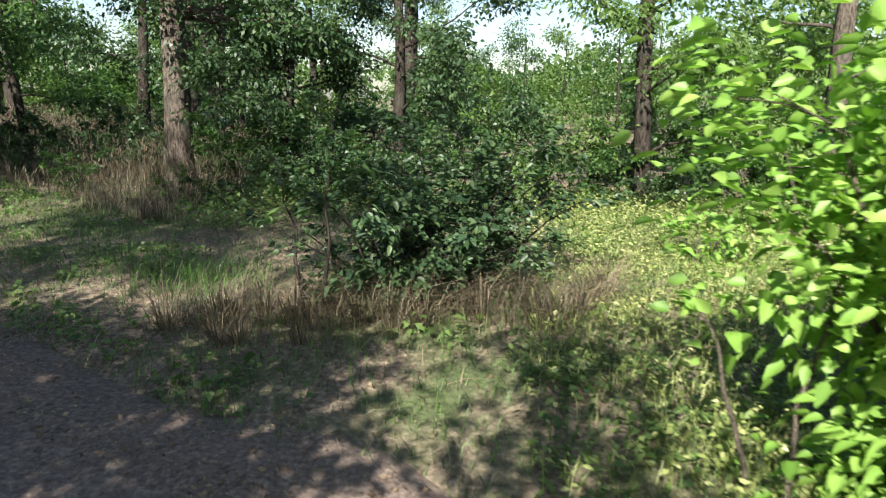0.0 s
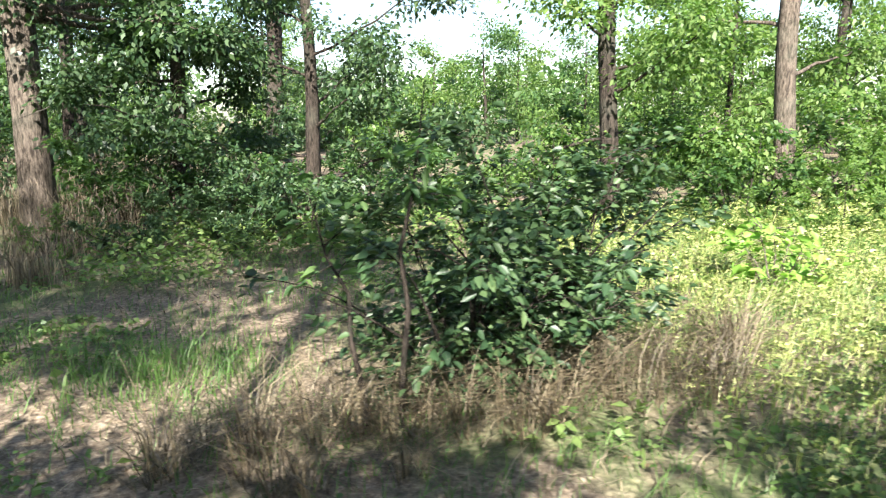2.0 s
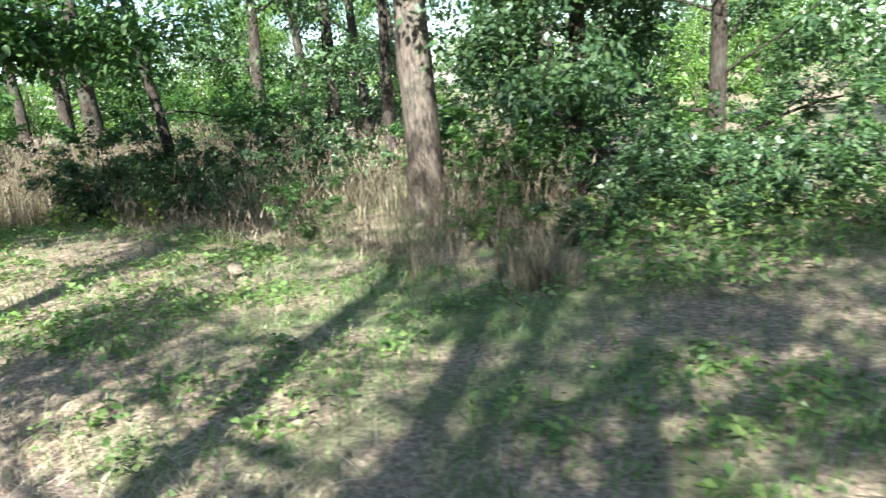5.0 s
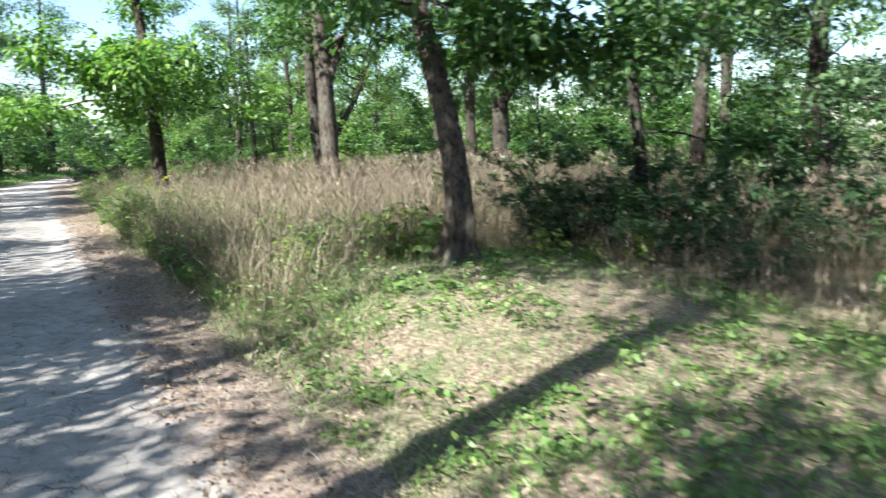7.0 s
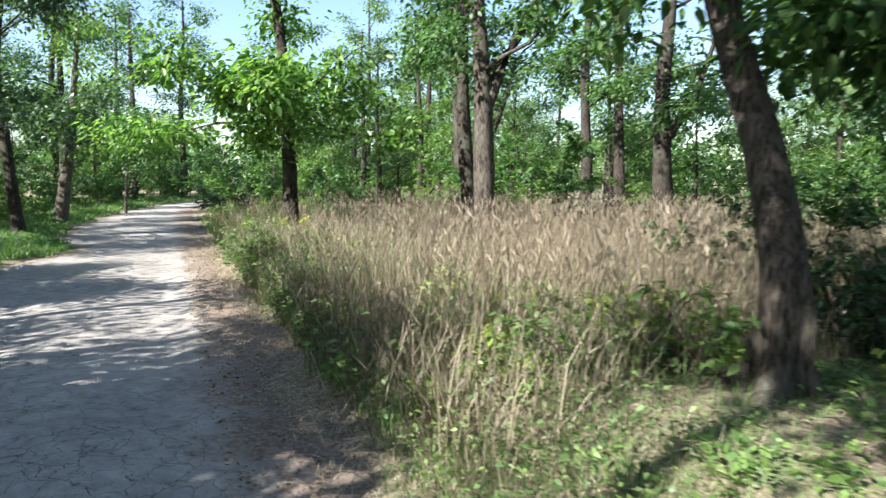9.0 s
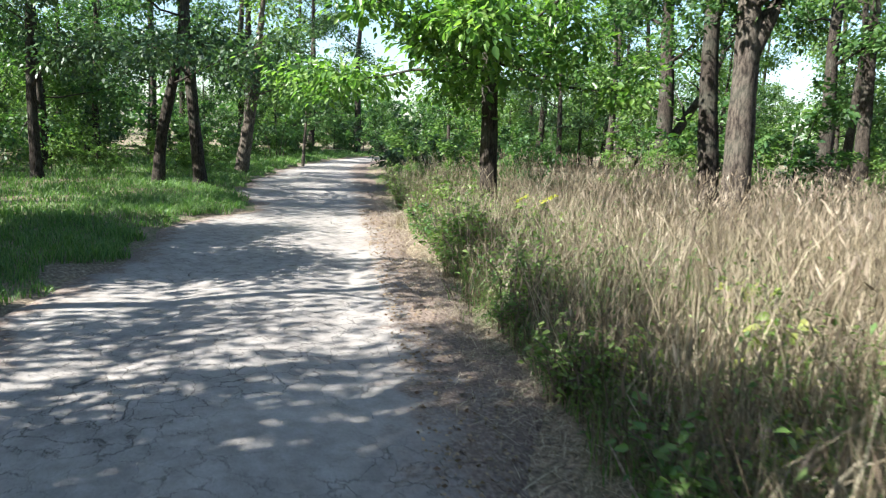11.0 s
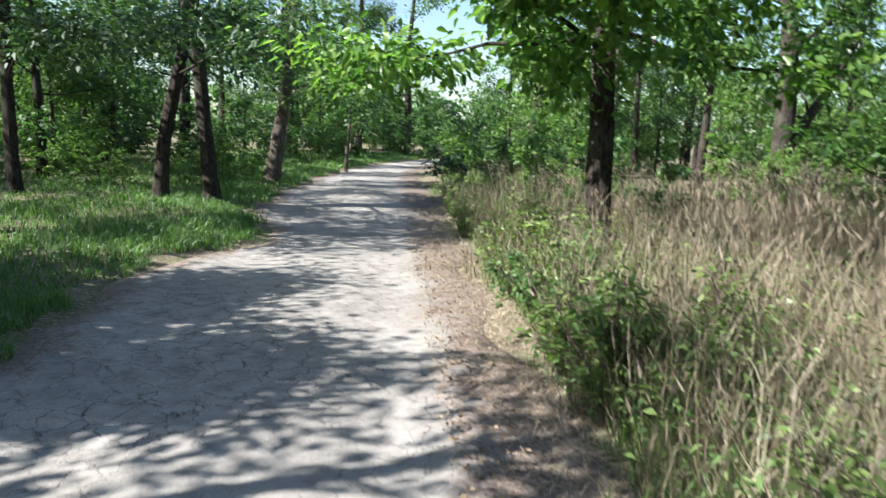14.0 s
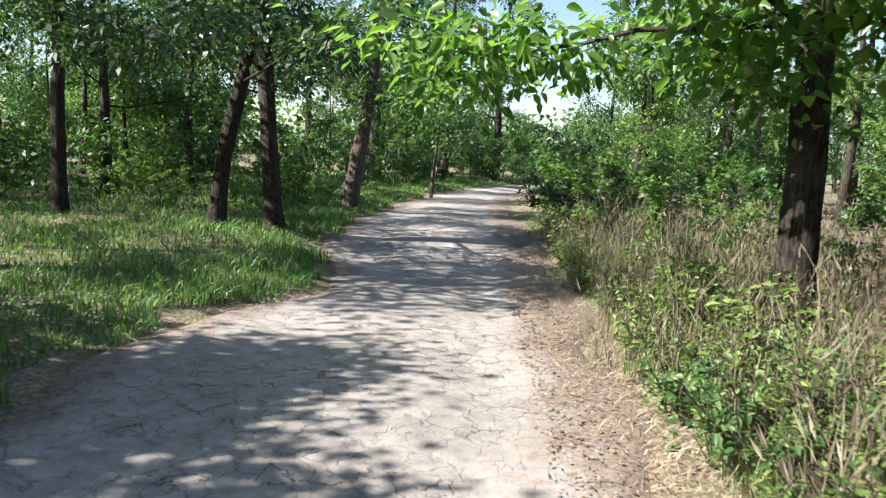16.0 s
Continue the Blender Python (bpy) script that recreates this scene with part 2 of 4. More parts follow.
def tube(points, radii, sides=8, rough=0.0, rng=None, flare=0.0):
    """A tapered tube along points: verts, faces."""
    points, radii = np.asarray(points, float), np.asarray(radii, float)
    n = len(points)
    tang = np.gradient(points, axis=0)
    tang /= np.linalg.norm(tang, axis=1)[:, None] + 1e-9
    ref = np.where(np.abs(tang[:, 2:3]) > 0.9, np.array([[1.0, 0, 0]]), np.array([[0, 0, 1.0]]))
    a = np.cross(tang, ref)
    a /= np.linalg.norm(a, axis=1)[:, None]
    b = np.cross(tang, a)
    ang = np.linspace(0, 2 * np.pi, sides, endpoint=False)
    r = radii[:, None] * np.ones((1, sides))
    if rough and rng is not None:
        r = r * (1 + rough * rng.normal(size=(n, sides))) * (1 + rough * 1.5 * np.sin(ang * 5 + 1.0)[None, :])
    if flare:
        z = np.arange(n)[:, None]
        r = r * (1 + flare * np.exp(-z * 0.6) * (1 + 0.8 * np.sin(ang * 4 + 0.6)[None, :]))
    v = points[:, None, :] + r[..., None] * (np.cos(ang)[None, :, None] * a[:, None, :] + np.sin(ang)[None, :, None] * b[:, None, :])
    v = v.reshape(-1, 3)
    i = np.arange(n - 1)[:, None] * sides + np.arange(sides)[None, :]
    j = np.arange(n - 1)[:, None] * sides + (np.arange(sides)[None, :] + 1) % sides
    f = np.stack([i, j, j + sides, i + sides], -1).reshape(-1, 4)
    top = np.arange(sides)[None, :] + (n - 1) * sides
    return v, f, top


class Bag:
    """Collects pieces into one mesh."""

    def __init__(self):
        self.v, self.f, self.n = [], {}, 0

    def add(self, v, *faces):
        v = np.asarray(v, float).reshape(-1, 3)
        for f in faces:
            f = np.asarray(f)
            if len(f):
                self.f.setdefault(f.shape[1], []).append(f + self.n)
        self.v.append(v)
        self.n += len(v)

    def link(self, name, mat, parent=None, smooth_shade=False):
        return link_mesh(name, np.concatenate(self.v), [np.concatenate(f) for f in self.f.values()], mat, parent, smooth_shade)


def unit(a):
    return a / (np.linalg.norm(a, axis=-1, keepdims=True) + 1e-9)


def leaves(bag, rng, at, axis, size, width=0.55, fold=0.25, droop=0.3, shape="ovate"):
    """Folded leaves at places `at`, growing along `axis`, of lengths `size`."""
    n = len(at)
    if n == 0:
        return
    axis = unit(axis)
    up = unit(np.array([0, 0, 1.0]) + 0.55 * rng.normal(size=(n, 3)))
    side = unit(np.cross(axis, up))
    nor = np.cross(side, axis)
    L = np.asarray(size).reshape(-1, 1) * np.ones((n, 1))
    W = L * width * 0.5
    tipdrop = -droop * L * np.array([[0, 0, 1.0]])
    if shape == "ovate":
        base, tip = at, at + axis * L + tipdrop
        rim = []
        for sgn in (1.0, -1.0):
            for along, out in ((0.1, 0.55), (0.34, 1.0), (0.66, 0.74), (0.86, 0.34)):
                rim.append(at + axis * L * along + sgn * side * W * out + nor * W * fold * 1.6 * out + tipdrop * along * along)
        v = np.stack([base, *rim[:4], tip, *rim[:3:-1]], 1)
        o = np.arange(n)[:, None] * 10
        bag.add(v, np.concatenate([o + np.array([[0, 5, 4, 3, 2, 1]]), o + np.array([[0, 9, 8, 7, 6, 5]])]))
    else:
        base, tip = at, at + axis * L + tipdrop
        l1 = at + axis * L * 0.45 + side * W + nor * W * fold
        r1 = at + axis * L * 0.45 - side * W + nor * W * fold
        v = np.stack([base, l1, tip, r1], 1)
        bag.add(v, np.arange(n)[:, None] * 4 + np.array([[0, 3, 2, 1]]))


def blades(bag, rng, at, height, width, lean=0.3, curl=0.3, heading=None):
    """Grass blades: bent ribbons of two quads and a tip."""
    n = len(at)
    a = rng.uniform(0, 2 * np.pi, n) if heading is None else heading
    d = np.stack([np.cos(a), np.sin(a), np.zeros(n)], 1)
    s = np.stack([-np.sin(a + 0.6), np.cos(a + 0.6), np.zeros(n)], 1)
    h = np.asarray(height).reshape(-1, 1) * np.ones((n, 1))
    w = np.asarray(width).reshape(-1, 1) * np.ones((n, 1)) * 0.5
    ln = np.abs(rng.normal(0, lean, (n, 1)))
    cu = np.abs(rng.normal(0, curl, (n, 1)))
    z = np.array([[0, 0, 1.0]])
    m = at + z * h * 0.5 + d * h * ln * 0.4
    t = at + z * h * (1 - 0.25 * cu) + d * h * (ln + cu)
    v = np.stack([at - s * w, at + s * w, m + s * w * 0.85, m - s * w * 0.85, t], 1)
    o = np.arange(n)[:, None] * 5
    bag.add(v, o + np.array([[0, 1, 2, 3]]), o + np.array([[3, 2, 4]]))
    return t, unit(t - m)


def heads(bag, rng, at, axis, length, width):
    """Seed heads: two crossed spindles on a stalk's tip."""
    n = len(at)
    L, W = np.asarray(length).reshape(-1, 1), np.asarray(width).reshape(-1, 1) * 0.5
    r = unit(rng.normal(size=(n, 3)))
    s1 = unit(np.cross(axis, r))
    s2 = np.cross(axis, s1)
    for s in (s1, s2):
        v = np.stack([at - axis * L * 0.4, at + s * W, at + axis * L * 0.6, at - s * W], 1)
        bag.add(v, np.arange(n)[:, None] * 4 + np.array([[0, 1, 2, 3]]))


def thing(name, loc, label, category, group="", kind=""):
    e = new(name)
    e.location = loc
    return tagged(e, label, category, group, kind)


# ---- trees ----
def grow(rng, start, direction, length, bend=0.25, rise=0.15, steps=6):
    """A crooked branch line."""
    p, d = np.array(start, float), unit(np.array(direction, float))
    pts = [p.copy()]
    for _ in range(steps):
        d = unit(d + bend * rng.normal(size=3) * 0.5 + np.array([0, 0, rise]) * 0.3)
        p = p + d * length / steps
        pts.append(p.copy())
    return np.array(pts)


def tree(name, label, loc, seed, height=9.0, radius=0.2, crown_from=3.0, crown_r=2.6, leaf_count=5000, leaf=0.11, mat=None,
         bark=None, limbs=9, line=None, sides=10, group="", fork=None, flat=0.55, leaf_shape="rhomb", boughs=(), flare=0.5, spray=0.34):
    """A tree: trunk, limbs and a crown of separate leaves gathered in sprays along the twigs."""
    rng = np.random.default_rng(seed)
    mat, bark = mat or M_LEAF, bark or M_BARK
    t = thing(name, loc, label, "tree", group)
    zs = np.concatenate([[-0.15, 0.0, 0.08, 0.2, 0.45], np.linspace(0.7, height, 22)])
    if line is None:
        wob = rng.normal(size=2) * 0.02
        off = np.stack([zs * wob[0] + 0.06 * np.sin(zs * 0.9 + seed), zs * wob[1] + 0.06 * np.cos(zs * 0.7 + seed)], 1)
    else:
        off = sum(np.stack([np.interp(zs + dz, [q[0] for q in line], [q[k] for q in line]) for k in (1, 2)], 1) for dz in (-0.3, -0.15, 0.0, 0.15, 0.3)) / 5
    pts = np.column_stack([off, zs])
    rad = radius * np.clip(1.0 - 0.8 * np.clip(zs / height, 0, 1) ** 1.1, 0.08, 1)
    bag = Bag()
    v, f, top = tube(pts, rad, sides, 0.05, rng, flare)
    bag.add(v, f, top)
    bag.link("trunk", bark, t, True)
    twigs, crown, ends = Bag(), Bag(), []
    jobs = []
    for k in range(limbs):
        z = crown_from + (height - crown_from) * (k + 0.3 * rng.random()) / limbs
        a = k * 2.4 + rng.uniform(-0.5, 0.5)
        base = np.array([np.interp(z, zs, pts[:, 0]), np.interp(z, zs, pts[:, 1]), z])
        frac = (z - crown_from) / (height - crown_from + 1e-6)
        ln = crown_r * (0.75 + 0.4 * rng.random()) * (1.0 - 0.45 * frac)
        jobs.append((base, (math.cos(a), math.sin(a), 0.25 + 0.7 * frac), ln, radius * 0.24 * (1 - 0.5 * frac), 1.0))
    for base, aim, ln, share, *thick in boughs:
        jobs.append((np.array(base), aim, ln, radius * (thick[0] if thick else 0.25), share))
    weights = np.array([j[2] * j[4] for j in jobs])
    weights /= weights.sum()
    for (base, aim, ln, r0, share), wgt in zip(jobs, weights):
        pl = grow(rng, base, aim, ln, 0.35, 0.05)
        v, f, top = tube(pl, np.linspace(r0, r0 * 0.15, len(pl)), 5)
        lb = Bag()
        lb.add(v, f)
        lb.link("limb", bark, t, True)
        pts_on = []
        subs = max(4, int(ln * 3.2))
        for _ in range(subs):
            u = rng.uniform(0.25, 1.0)
            i = u * (len(pl) - 1)
            p0 = pl[int(i)] + (pl[min(int(i) + 1, len(pl) - 1)] - pl[int(i)]) * (i % 1)
            d = unit(unit(np.array(aim, float)) * 0.5 + rng.normal(size=3) * np.array([0.9, 0.9, flat * 0.7]))
            sl = ln * rng.uniform(0.22, 0.45)
            sp = grow(rng, p0, d, sl, 0.4, -0.1, 4)
            v, f, top = tube(sp, np.linspace(r0 * 0.28, 0.003, len(sp)), 3)
            twigs.add(v, f)
            w = rng.uniform(0.15, 1.0, 14)
            idx = w * (len(sp) - 1)
            lo = idx.astype(int)
            hi = np.minimum(lo + 1, len(sp) - 1)
            pts_on.append(sp[lo] + (sp[hi] - sp[lo]) * (idx - lo)[:, None])
        pts_on = np.concatenate(pts_on)
        m = int(leaf_count * wgt)
        pick = pts_on[rng.integers(0, len(pts_on), m)]
        spread = spray * leaf / 0.11 if leaf < 0.2 else spray * 1.3
        at = pick + rng.normal(size=(m, 3)) * np.array([spread, spread, spread * flat]) * 0.6
        ax = unit(at - pick + 0.25 * rng.normal(size=(m, 3)))
        ax[:, 2] -= 0.3
        leaves(crown, rng, at, ax, leaf * rng.uniform(0.6, 1.25, m), 0.6, 0.25, 0.15, leaf_shape)
    if twigs.n:
        tagged(twigs.link("twigwork", bark, t), kind="stuff")
    crown.link("crown", mat, t)
    return t


def shrub(name, label, loc, seed, height, radius, count, leaf, mat, stems=9, shape="ovate", category="shrub", group="", width=0.6,
          low=0.15, stem_mat=None, droop=0.3, arch=0.8, fuzz=0.45):
    """A bush: arching stems and separate leaves along them."""
    rng = np.random.default_rng(seed)
    t = thing(name, loc, label, category, group)
    st, fo = Bag(), Bag()
    spots = []
    for k in range(stems):
        a = k * 2.4 + rng.uniform(-0.4, 0.4)
        rr = radius * math.sqrt((k + 0.5) / stems)
        h = height * rng.uniform(0.7, 1.05) * (1 - 0.35 * (rr / radius) ** 2)
        u = np.linspace(0, 1, 7)
        base = np.array([math.cos(a), math.sin(a), 0]) * rr * 0.25
        pl = base + np.stack([math.cos(a) * rr * u ** 1.6 * arch, math.sin(a) * rr * u ** 1.6 * arch, h * (u - 0.12 * u ** 3)], 1)
        pl += rng.normal(size=pl.shape) * 0.02 * height * u[:, None]
        v, f, _ = tube(pl, np.linspace(0.006 + 0.006 * height, 0.0025, 7), 4)
        st.add(v, f)
        for _ in range(7):
            q = rng.uniform(low, 1.0)
            i = q * 6
            p0 = pl[int(i)] + (pl[min(int(i) + 1, 6)] - pl[int(i)]) * (i % 1)
            d = unit(np.array([math.cos(a), math.sin(a), 0.35]) * 0.6 + rng.normal(size=3) * np.array([0.8, 0.8, 0.4]))
            sp = grow(rng, p0, d, radius * rng.uniform(0.25, 0.55), 0.3, 0.0, 3)
            v, f, _ = tube(sp, np.linspace(0.004, 0.0015, 4), 3)
            st.add(v, f)
            w = rng.uniform(0.1, 1.0, 12) * 3
            lo = w.astype(int)
            hi = np.minimum(lo + 1, 3)
            spots.append(np.concatenate([sp[lo] + (sp[hi] - sp[lo]) * (w - lo)[:, None], np.tile(d, (12, 1))], 1))
    tagged(st.link("branchwork", stem_mat or M_TWIG, t), kind="stuff")
    spots = np.concatenate(spots)
    pick = spots[rng.integers(0, len(spots), count)]
    at = pick[:, :3] + rng.normal(size=(count, 3)) * leaf * fuzz
    at[:, 2] = np.maximum(at[:, 2], 0.03)
    ax = pick[:, 3:] + rng.normal(size=(count, 3)) * np.array([0.9, 0.9, 0.35])
    leaves(fo, rng, at, ax, leaf * rng.uniform(0.5, 1.2, count), width, 0.22, droop, shape)
    fo.link("foliage", mat, t)
    return t


def zg(x, y):
    return float(ground_z(x, y))


# ---- ground and road ----
def build_ground():
    k = np.linspace(-1, 1, 241)
    g = np.sign(k) * (np.abs(k) * 22 + np.abs(k) ** 7 * 420)
    gx, gy = np.meshgrid(g - 10.0, g + 9.0, indexing="ij")
    z = ground_z(gx, gy)
    far = np.hypot(gx + 10, gy - 9)
    z = z * (1 - smooth(40, 90, far))
    n = len(k)
    i = np.arange(n - 1)[:, None] * n + np.arange(n - 1)[None, :]
    f = np.stack([i, i + n, i + n + 1, i + 1], -1).reshape(-1, 4)
    tagged(link_mesh("ground", np.stack([gx, gy, z], -1).reshape(-1, 3), [f], M_GROUND, None, True),
           "leaf-littered soil with patchy moss and low grass", "ground", kind="structure")


def build_road():
    s = np.concatenate([np.arange(-24, 26, 0.14), np.arange(26, 70, 0.8)])
    u = np.linspace(0, 1, 37)
    S, U = np.meshgrid(s, u, indexing="ij")
    lo, hi = road_left(S) - 0.15, road_right(S) + 0.5 + 0.2 * np.sin(S * 2.1)
    V = lo + (hi - lo) * U
    x, y = road_xy(S, V + road_bend(S))
    rim = np.minimum(V - lo, hi - V)
    rut = -0.025 * np.exp(-((V + 0.75) / 0.3) ** 2) - 0.02 * np.exp(-((V + 2.4) / 0.3) ** 2)
    z = 0.0 + 0.012 * waves(x * 2.1, y * 2.1) + rut - 0.11 * (1 - smooth(0.0, 0.4, rim))
    n, m = len(s), len(u)
    i = np.arange(n - 1)[:, None] * m + np.arange(m - 1)[None, :]
    f = np.stack([i, i + 1, i + m + 1, i + m], -1).reshape(-1, 4)
    ob = link_mesh("road", np.stack([x, y, z], -1).reshape(-1, 3), [f], M_ROAD, None, True)
    e = np.maximum(smooth(-1.2, 0.25, V), 0.95 - 0.95 * smooth(0.05, 1.15, V - lo)) * 1.0
    e = np.maximum(e, smooth(-2.3, -0.7, V) * smooth(-4.0, -7.0, S))
    at = ob.data.attributes.new("edge", "FLOAT", "POINT")
    at.data.foreach_set("value", e.ravel().astype(np.float32))
    tagged(ob, "dry pale clay track with cracks and littered edges", "road", kind="structure")


build_ground()
build_road()


# ---- the trees that can be told apart ----
# Pale bark puts the sun on this straight trunk into its colour.
tree("tree", "tall straight tree with furrowed grey-brown bark in dry grass", (-5.05, 12.45, 0.05), 3, 11.0, 0.215, 2.5, 3.0, 15000, 0.1, M_LEAF_DARK,
     M_BARK_PALE, limbs=12, line=[(0, 0, 0), (3, 0.02, 0), (11, 0.3, 0.2)], sides=18,
     boughs=[((0, 0, 2.7), (0.95, 0.3, -0.12), 2.6, 1.3), ((0, 0, 2.9), (0.9, -0.25, -0.12), 2.8, 1.5), ((0, 0, 3.2), (-0.6, -0.5, 0.1), 2.2, 1.0), ((0, 0, 3.6), (0.4, -0.8, 0.0), 2.4, 1.2)])
tree("tree", "leaning crooked tree with ridged bark and flared root", (-9.88, 11.05, zg(-9.88, 11.05)), 5, 8.5, 0.116, 2.6, 2.7, 13000, 0.115, M_LEAF,
     M_BARK, limbs=11, line=[(-0.2, -0.02, 0.02), (0.0, 0, 0), (0.5, 0.09, -0.04), (1.1, -0.06, 0.08), (1.7, -0.27, 0.16), (2.2, -0.48, 0.24), (3.2, -0.85, 0.42), (4.5, -1.2, 0.5), (8.5, -1.6, 0.3)],
     sides=22, flare=2.2, leaf_shape="ovate",
     boughs=[((-0.62, 0.3, 2.6), (0.9, 0.4, -0.1), 2.6, 1.4), ((-0.66, 0.33, 2.7), (-0.8, -0.1, 0.0), 1.9, 1.2), ((-0.78, 0.38, 3.0), (0.2, 0.9, -0.1), 2.4, 1.0),
             ((-0.8, 0.4, 3.1), (0.6, -0.5, -0.1), 1.9, 1.0), ((-0.62, 0.3, 2.7), (1.0, 0.0, -0.22), 2.3, 1.2), ((-0.62, 0.3, 2.6), (0.7, 0.7, -0.28), 2.1, 1.5), ((-0.6, 0.3, 2.5), (0.1, -0.9, 0.05), 1.3, 0.6)])
tree("tree", "tall forked tree rising from pale dry grass", (-16.85, 16.55, 0.05), 7, 11.0, 0.2, 3.2, 3.0, 8500, 0.12, M_LEAF, M_BARK, limbs=10,
     line=[(0, 0, 0), (3.2, -0.1, 0.0), (5, -0.35, 0.0), (11, -0.8, 0.1)], sides=14,
     boughs=[((-0.08, 0, 2.6), (0.4, 0.3, 1.3), 4.2, 1.0, 0.72)])
tree("tree", "dark slim tree close beside the forked one", (-17.9, 17.35, 0.05), 8, 10.0, 0.16, 3.2, 2.4, 5200, 0.12, M_LEAF, M_BARK_DARK, limbs=8)
tree("tree", "roadside tree with a leafy bough hanging over the track", (-19.95, 14.55, 0.05), 11, 9.0, 0.145, 2.9, 2.2, 9500, 0.125, M_LEAF_BOUGH, M_BARK_DARK,
     limbs=8, line=[(0, 0, 0), (2.5, -0.05, -0.1), (4, -0.15, -0.12), (6, -0.5, -0.25), (9, -0.9, -0.1)], sides=14, leaf_shape="ovate", flat=0.5,
     boughs=[((0, 0, 2.3), (-0.1, -1.0, 0.1), 2.6, 2.0), ((0, 0, 2.45), (-0.45, -0.9, 0.06), 2.7, 2.0), ((0, 0, 2.7), (0.2, -0.9, 0.16), 2.6, 2.0),
             ((0, 0, 2.8), (0.5, -0.6, 0.1), 1.9, 1.4), ((0, 0, 2.7), (0.3, 0.8, 0.05), 1.8, 1.2), ((0, 0, 2.6), (-0.9, -0.3, 0.05), 1.9, 1.0), ((0, 0, 2.6), (0.7, 0.4, 0.1), 2.2, 1.0)])
# Dark bark and leaves put the shade on these three trees into colour.
tree("tree", "slender dark tree standing upright on the lawn", (-27.3, 11.8, 0.08), 13, 9.5, 0.14, 2.3, 2.8, 8500, 0.12, M_LEAF_DARK, M_BARK_DARK, limbs=10,
     line=[(0, 0, 0), (3, -0.05, -0.25), (9, -0.2, -0.5)])
tree("tree", "slender dark tree leaning towards its neighbour", (-27.7, 10.95, 0.08), 14, 9.5, 0.13, 2.2, 2.8, 8500, 0.12, M_LEAF_DARK, M_BARK_DARK, limbs=10,
     line=[(0, 0, 0), (1.2, 0.03, 0.1), (3, 0.1, 0.5), (9, 0.2, 1.2)])
tree("tree", "thin dark tree on the lawn with low leaves", (-29.0, 8.7, 0.08), 15, 8.5, 0.12, 1.9, 2.6, 8500, 0.12, M_LEAF_DARK, M_BARK_DARK, limbs=10)
tree("tree", "old leaning tree with a pale broken trunk", (-32.2, 14.2, 0.05), 16, 6.0, 0.2, 2.2, 1.8, 2600, 0.16, M_LEAF_LIGHT, M_BARK_PALE, limbs=7,
     line=[(0, 0, 0), (2.5, 0.1, 0.4), (6, 0.2, 0.7)])
tree("young_tree", "young whitish-stemmed tree beside the track", (-37.4, 18.3, 0.05), 17, 4.0, 0.07, 1.5, 1.2, 1400, 0.16, M_LEAF, M_BARK_PALE, limbs=7, flare=0.1)
tree("tree", "twin dark trunk behind a dead grey bush", (-25.6, 25.2, 0.05), 18, 12.0, 0.27, 3.6, 3.4, 7000, 0.16, M_LEAF, M_BARK_DARK, limbs=9,
     boughs=[((0, 0, 0.6), (-0.2, -0.15, 1.3), 6.0, 0.6, 0.7)])
tree("tree", "straight dark woodland tree beyond the dry field", (-21.4, 26.6, 0.05), 19, 11.0, 0.2, 3.6, 2.8, 5600, 0.16, M_LEAF, M_BARK_DARK, limbs=8)
tree("tree", "forked dark woodland tree beyond the dry field", (-18.6, 26.4, 0.05), 20, 11.5, 0.3, 3.4, 3.2, 7000, 0.16, M_LEAF, M_BARK_DARK, limbs=9,
     boughs=[((0, 0, 2.4), (0.5, 0.3, 1.2), 4.0, 0.8, 0.6)])
tree("tree", "dark-trunked tree wrapped in foliage at the clearing's end", (2.2, 11.3, 0.05), 21, 10.0, 0.12, 0.7, 1.7, 26000, 0.078, M_LEAF_LIGHT, M_BARK_DARK, limbs=24, spray=0.5)
tree("tree", "sunlit pale-barked tree above bright bushes", (5.1, 12.2, 0.05), 22, 11.0, 0.15, 1.8, 1.9, 7000, 0.1, M_LEAF_LIGHT, M_BARK_PALE, limbs=14)
tree("tree", "tall dark tree behind the thicket", (-3.6, 26.5, 0.05), 23, 13.0, 0.3, 2.6, 3.6, 10000, 0.15, M_LEAF_DARK, M_BARK_DARK, limbs=13)
tree("tree", "small-leaved dark tree drooping to the ground", (-3.3, 12.6, 0.05), 24, 6.0, 0.12, 0.5, 2.2, 20000, 0.085, M_LEAF_DARK, M_BARK_DARK, limbs=16, flat=0.5)
tree("tree", "small-leaved dark tree drooping over the clearing", (-1.6, 13.4, 0.05), 25, 6.0, 0.12, 0.4, 2.5, 20000, 0.085, M_LEAF_DARK, M_BARK_DARK, limbs=15, flat=0.5)
tree("tree", "thin-stemmed leafy tree behind the dark undergrowth", (-9.4, 14.6, 0.08), 26, 7.5, 0.085, 1.3, 2.1, 11000, 0.095, M_LEAF, M_BARK_DARK, limbs=17, flat=0.6)
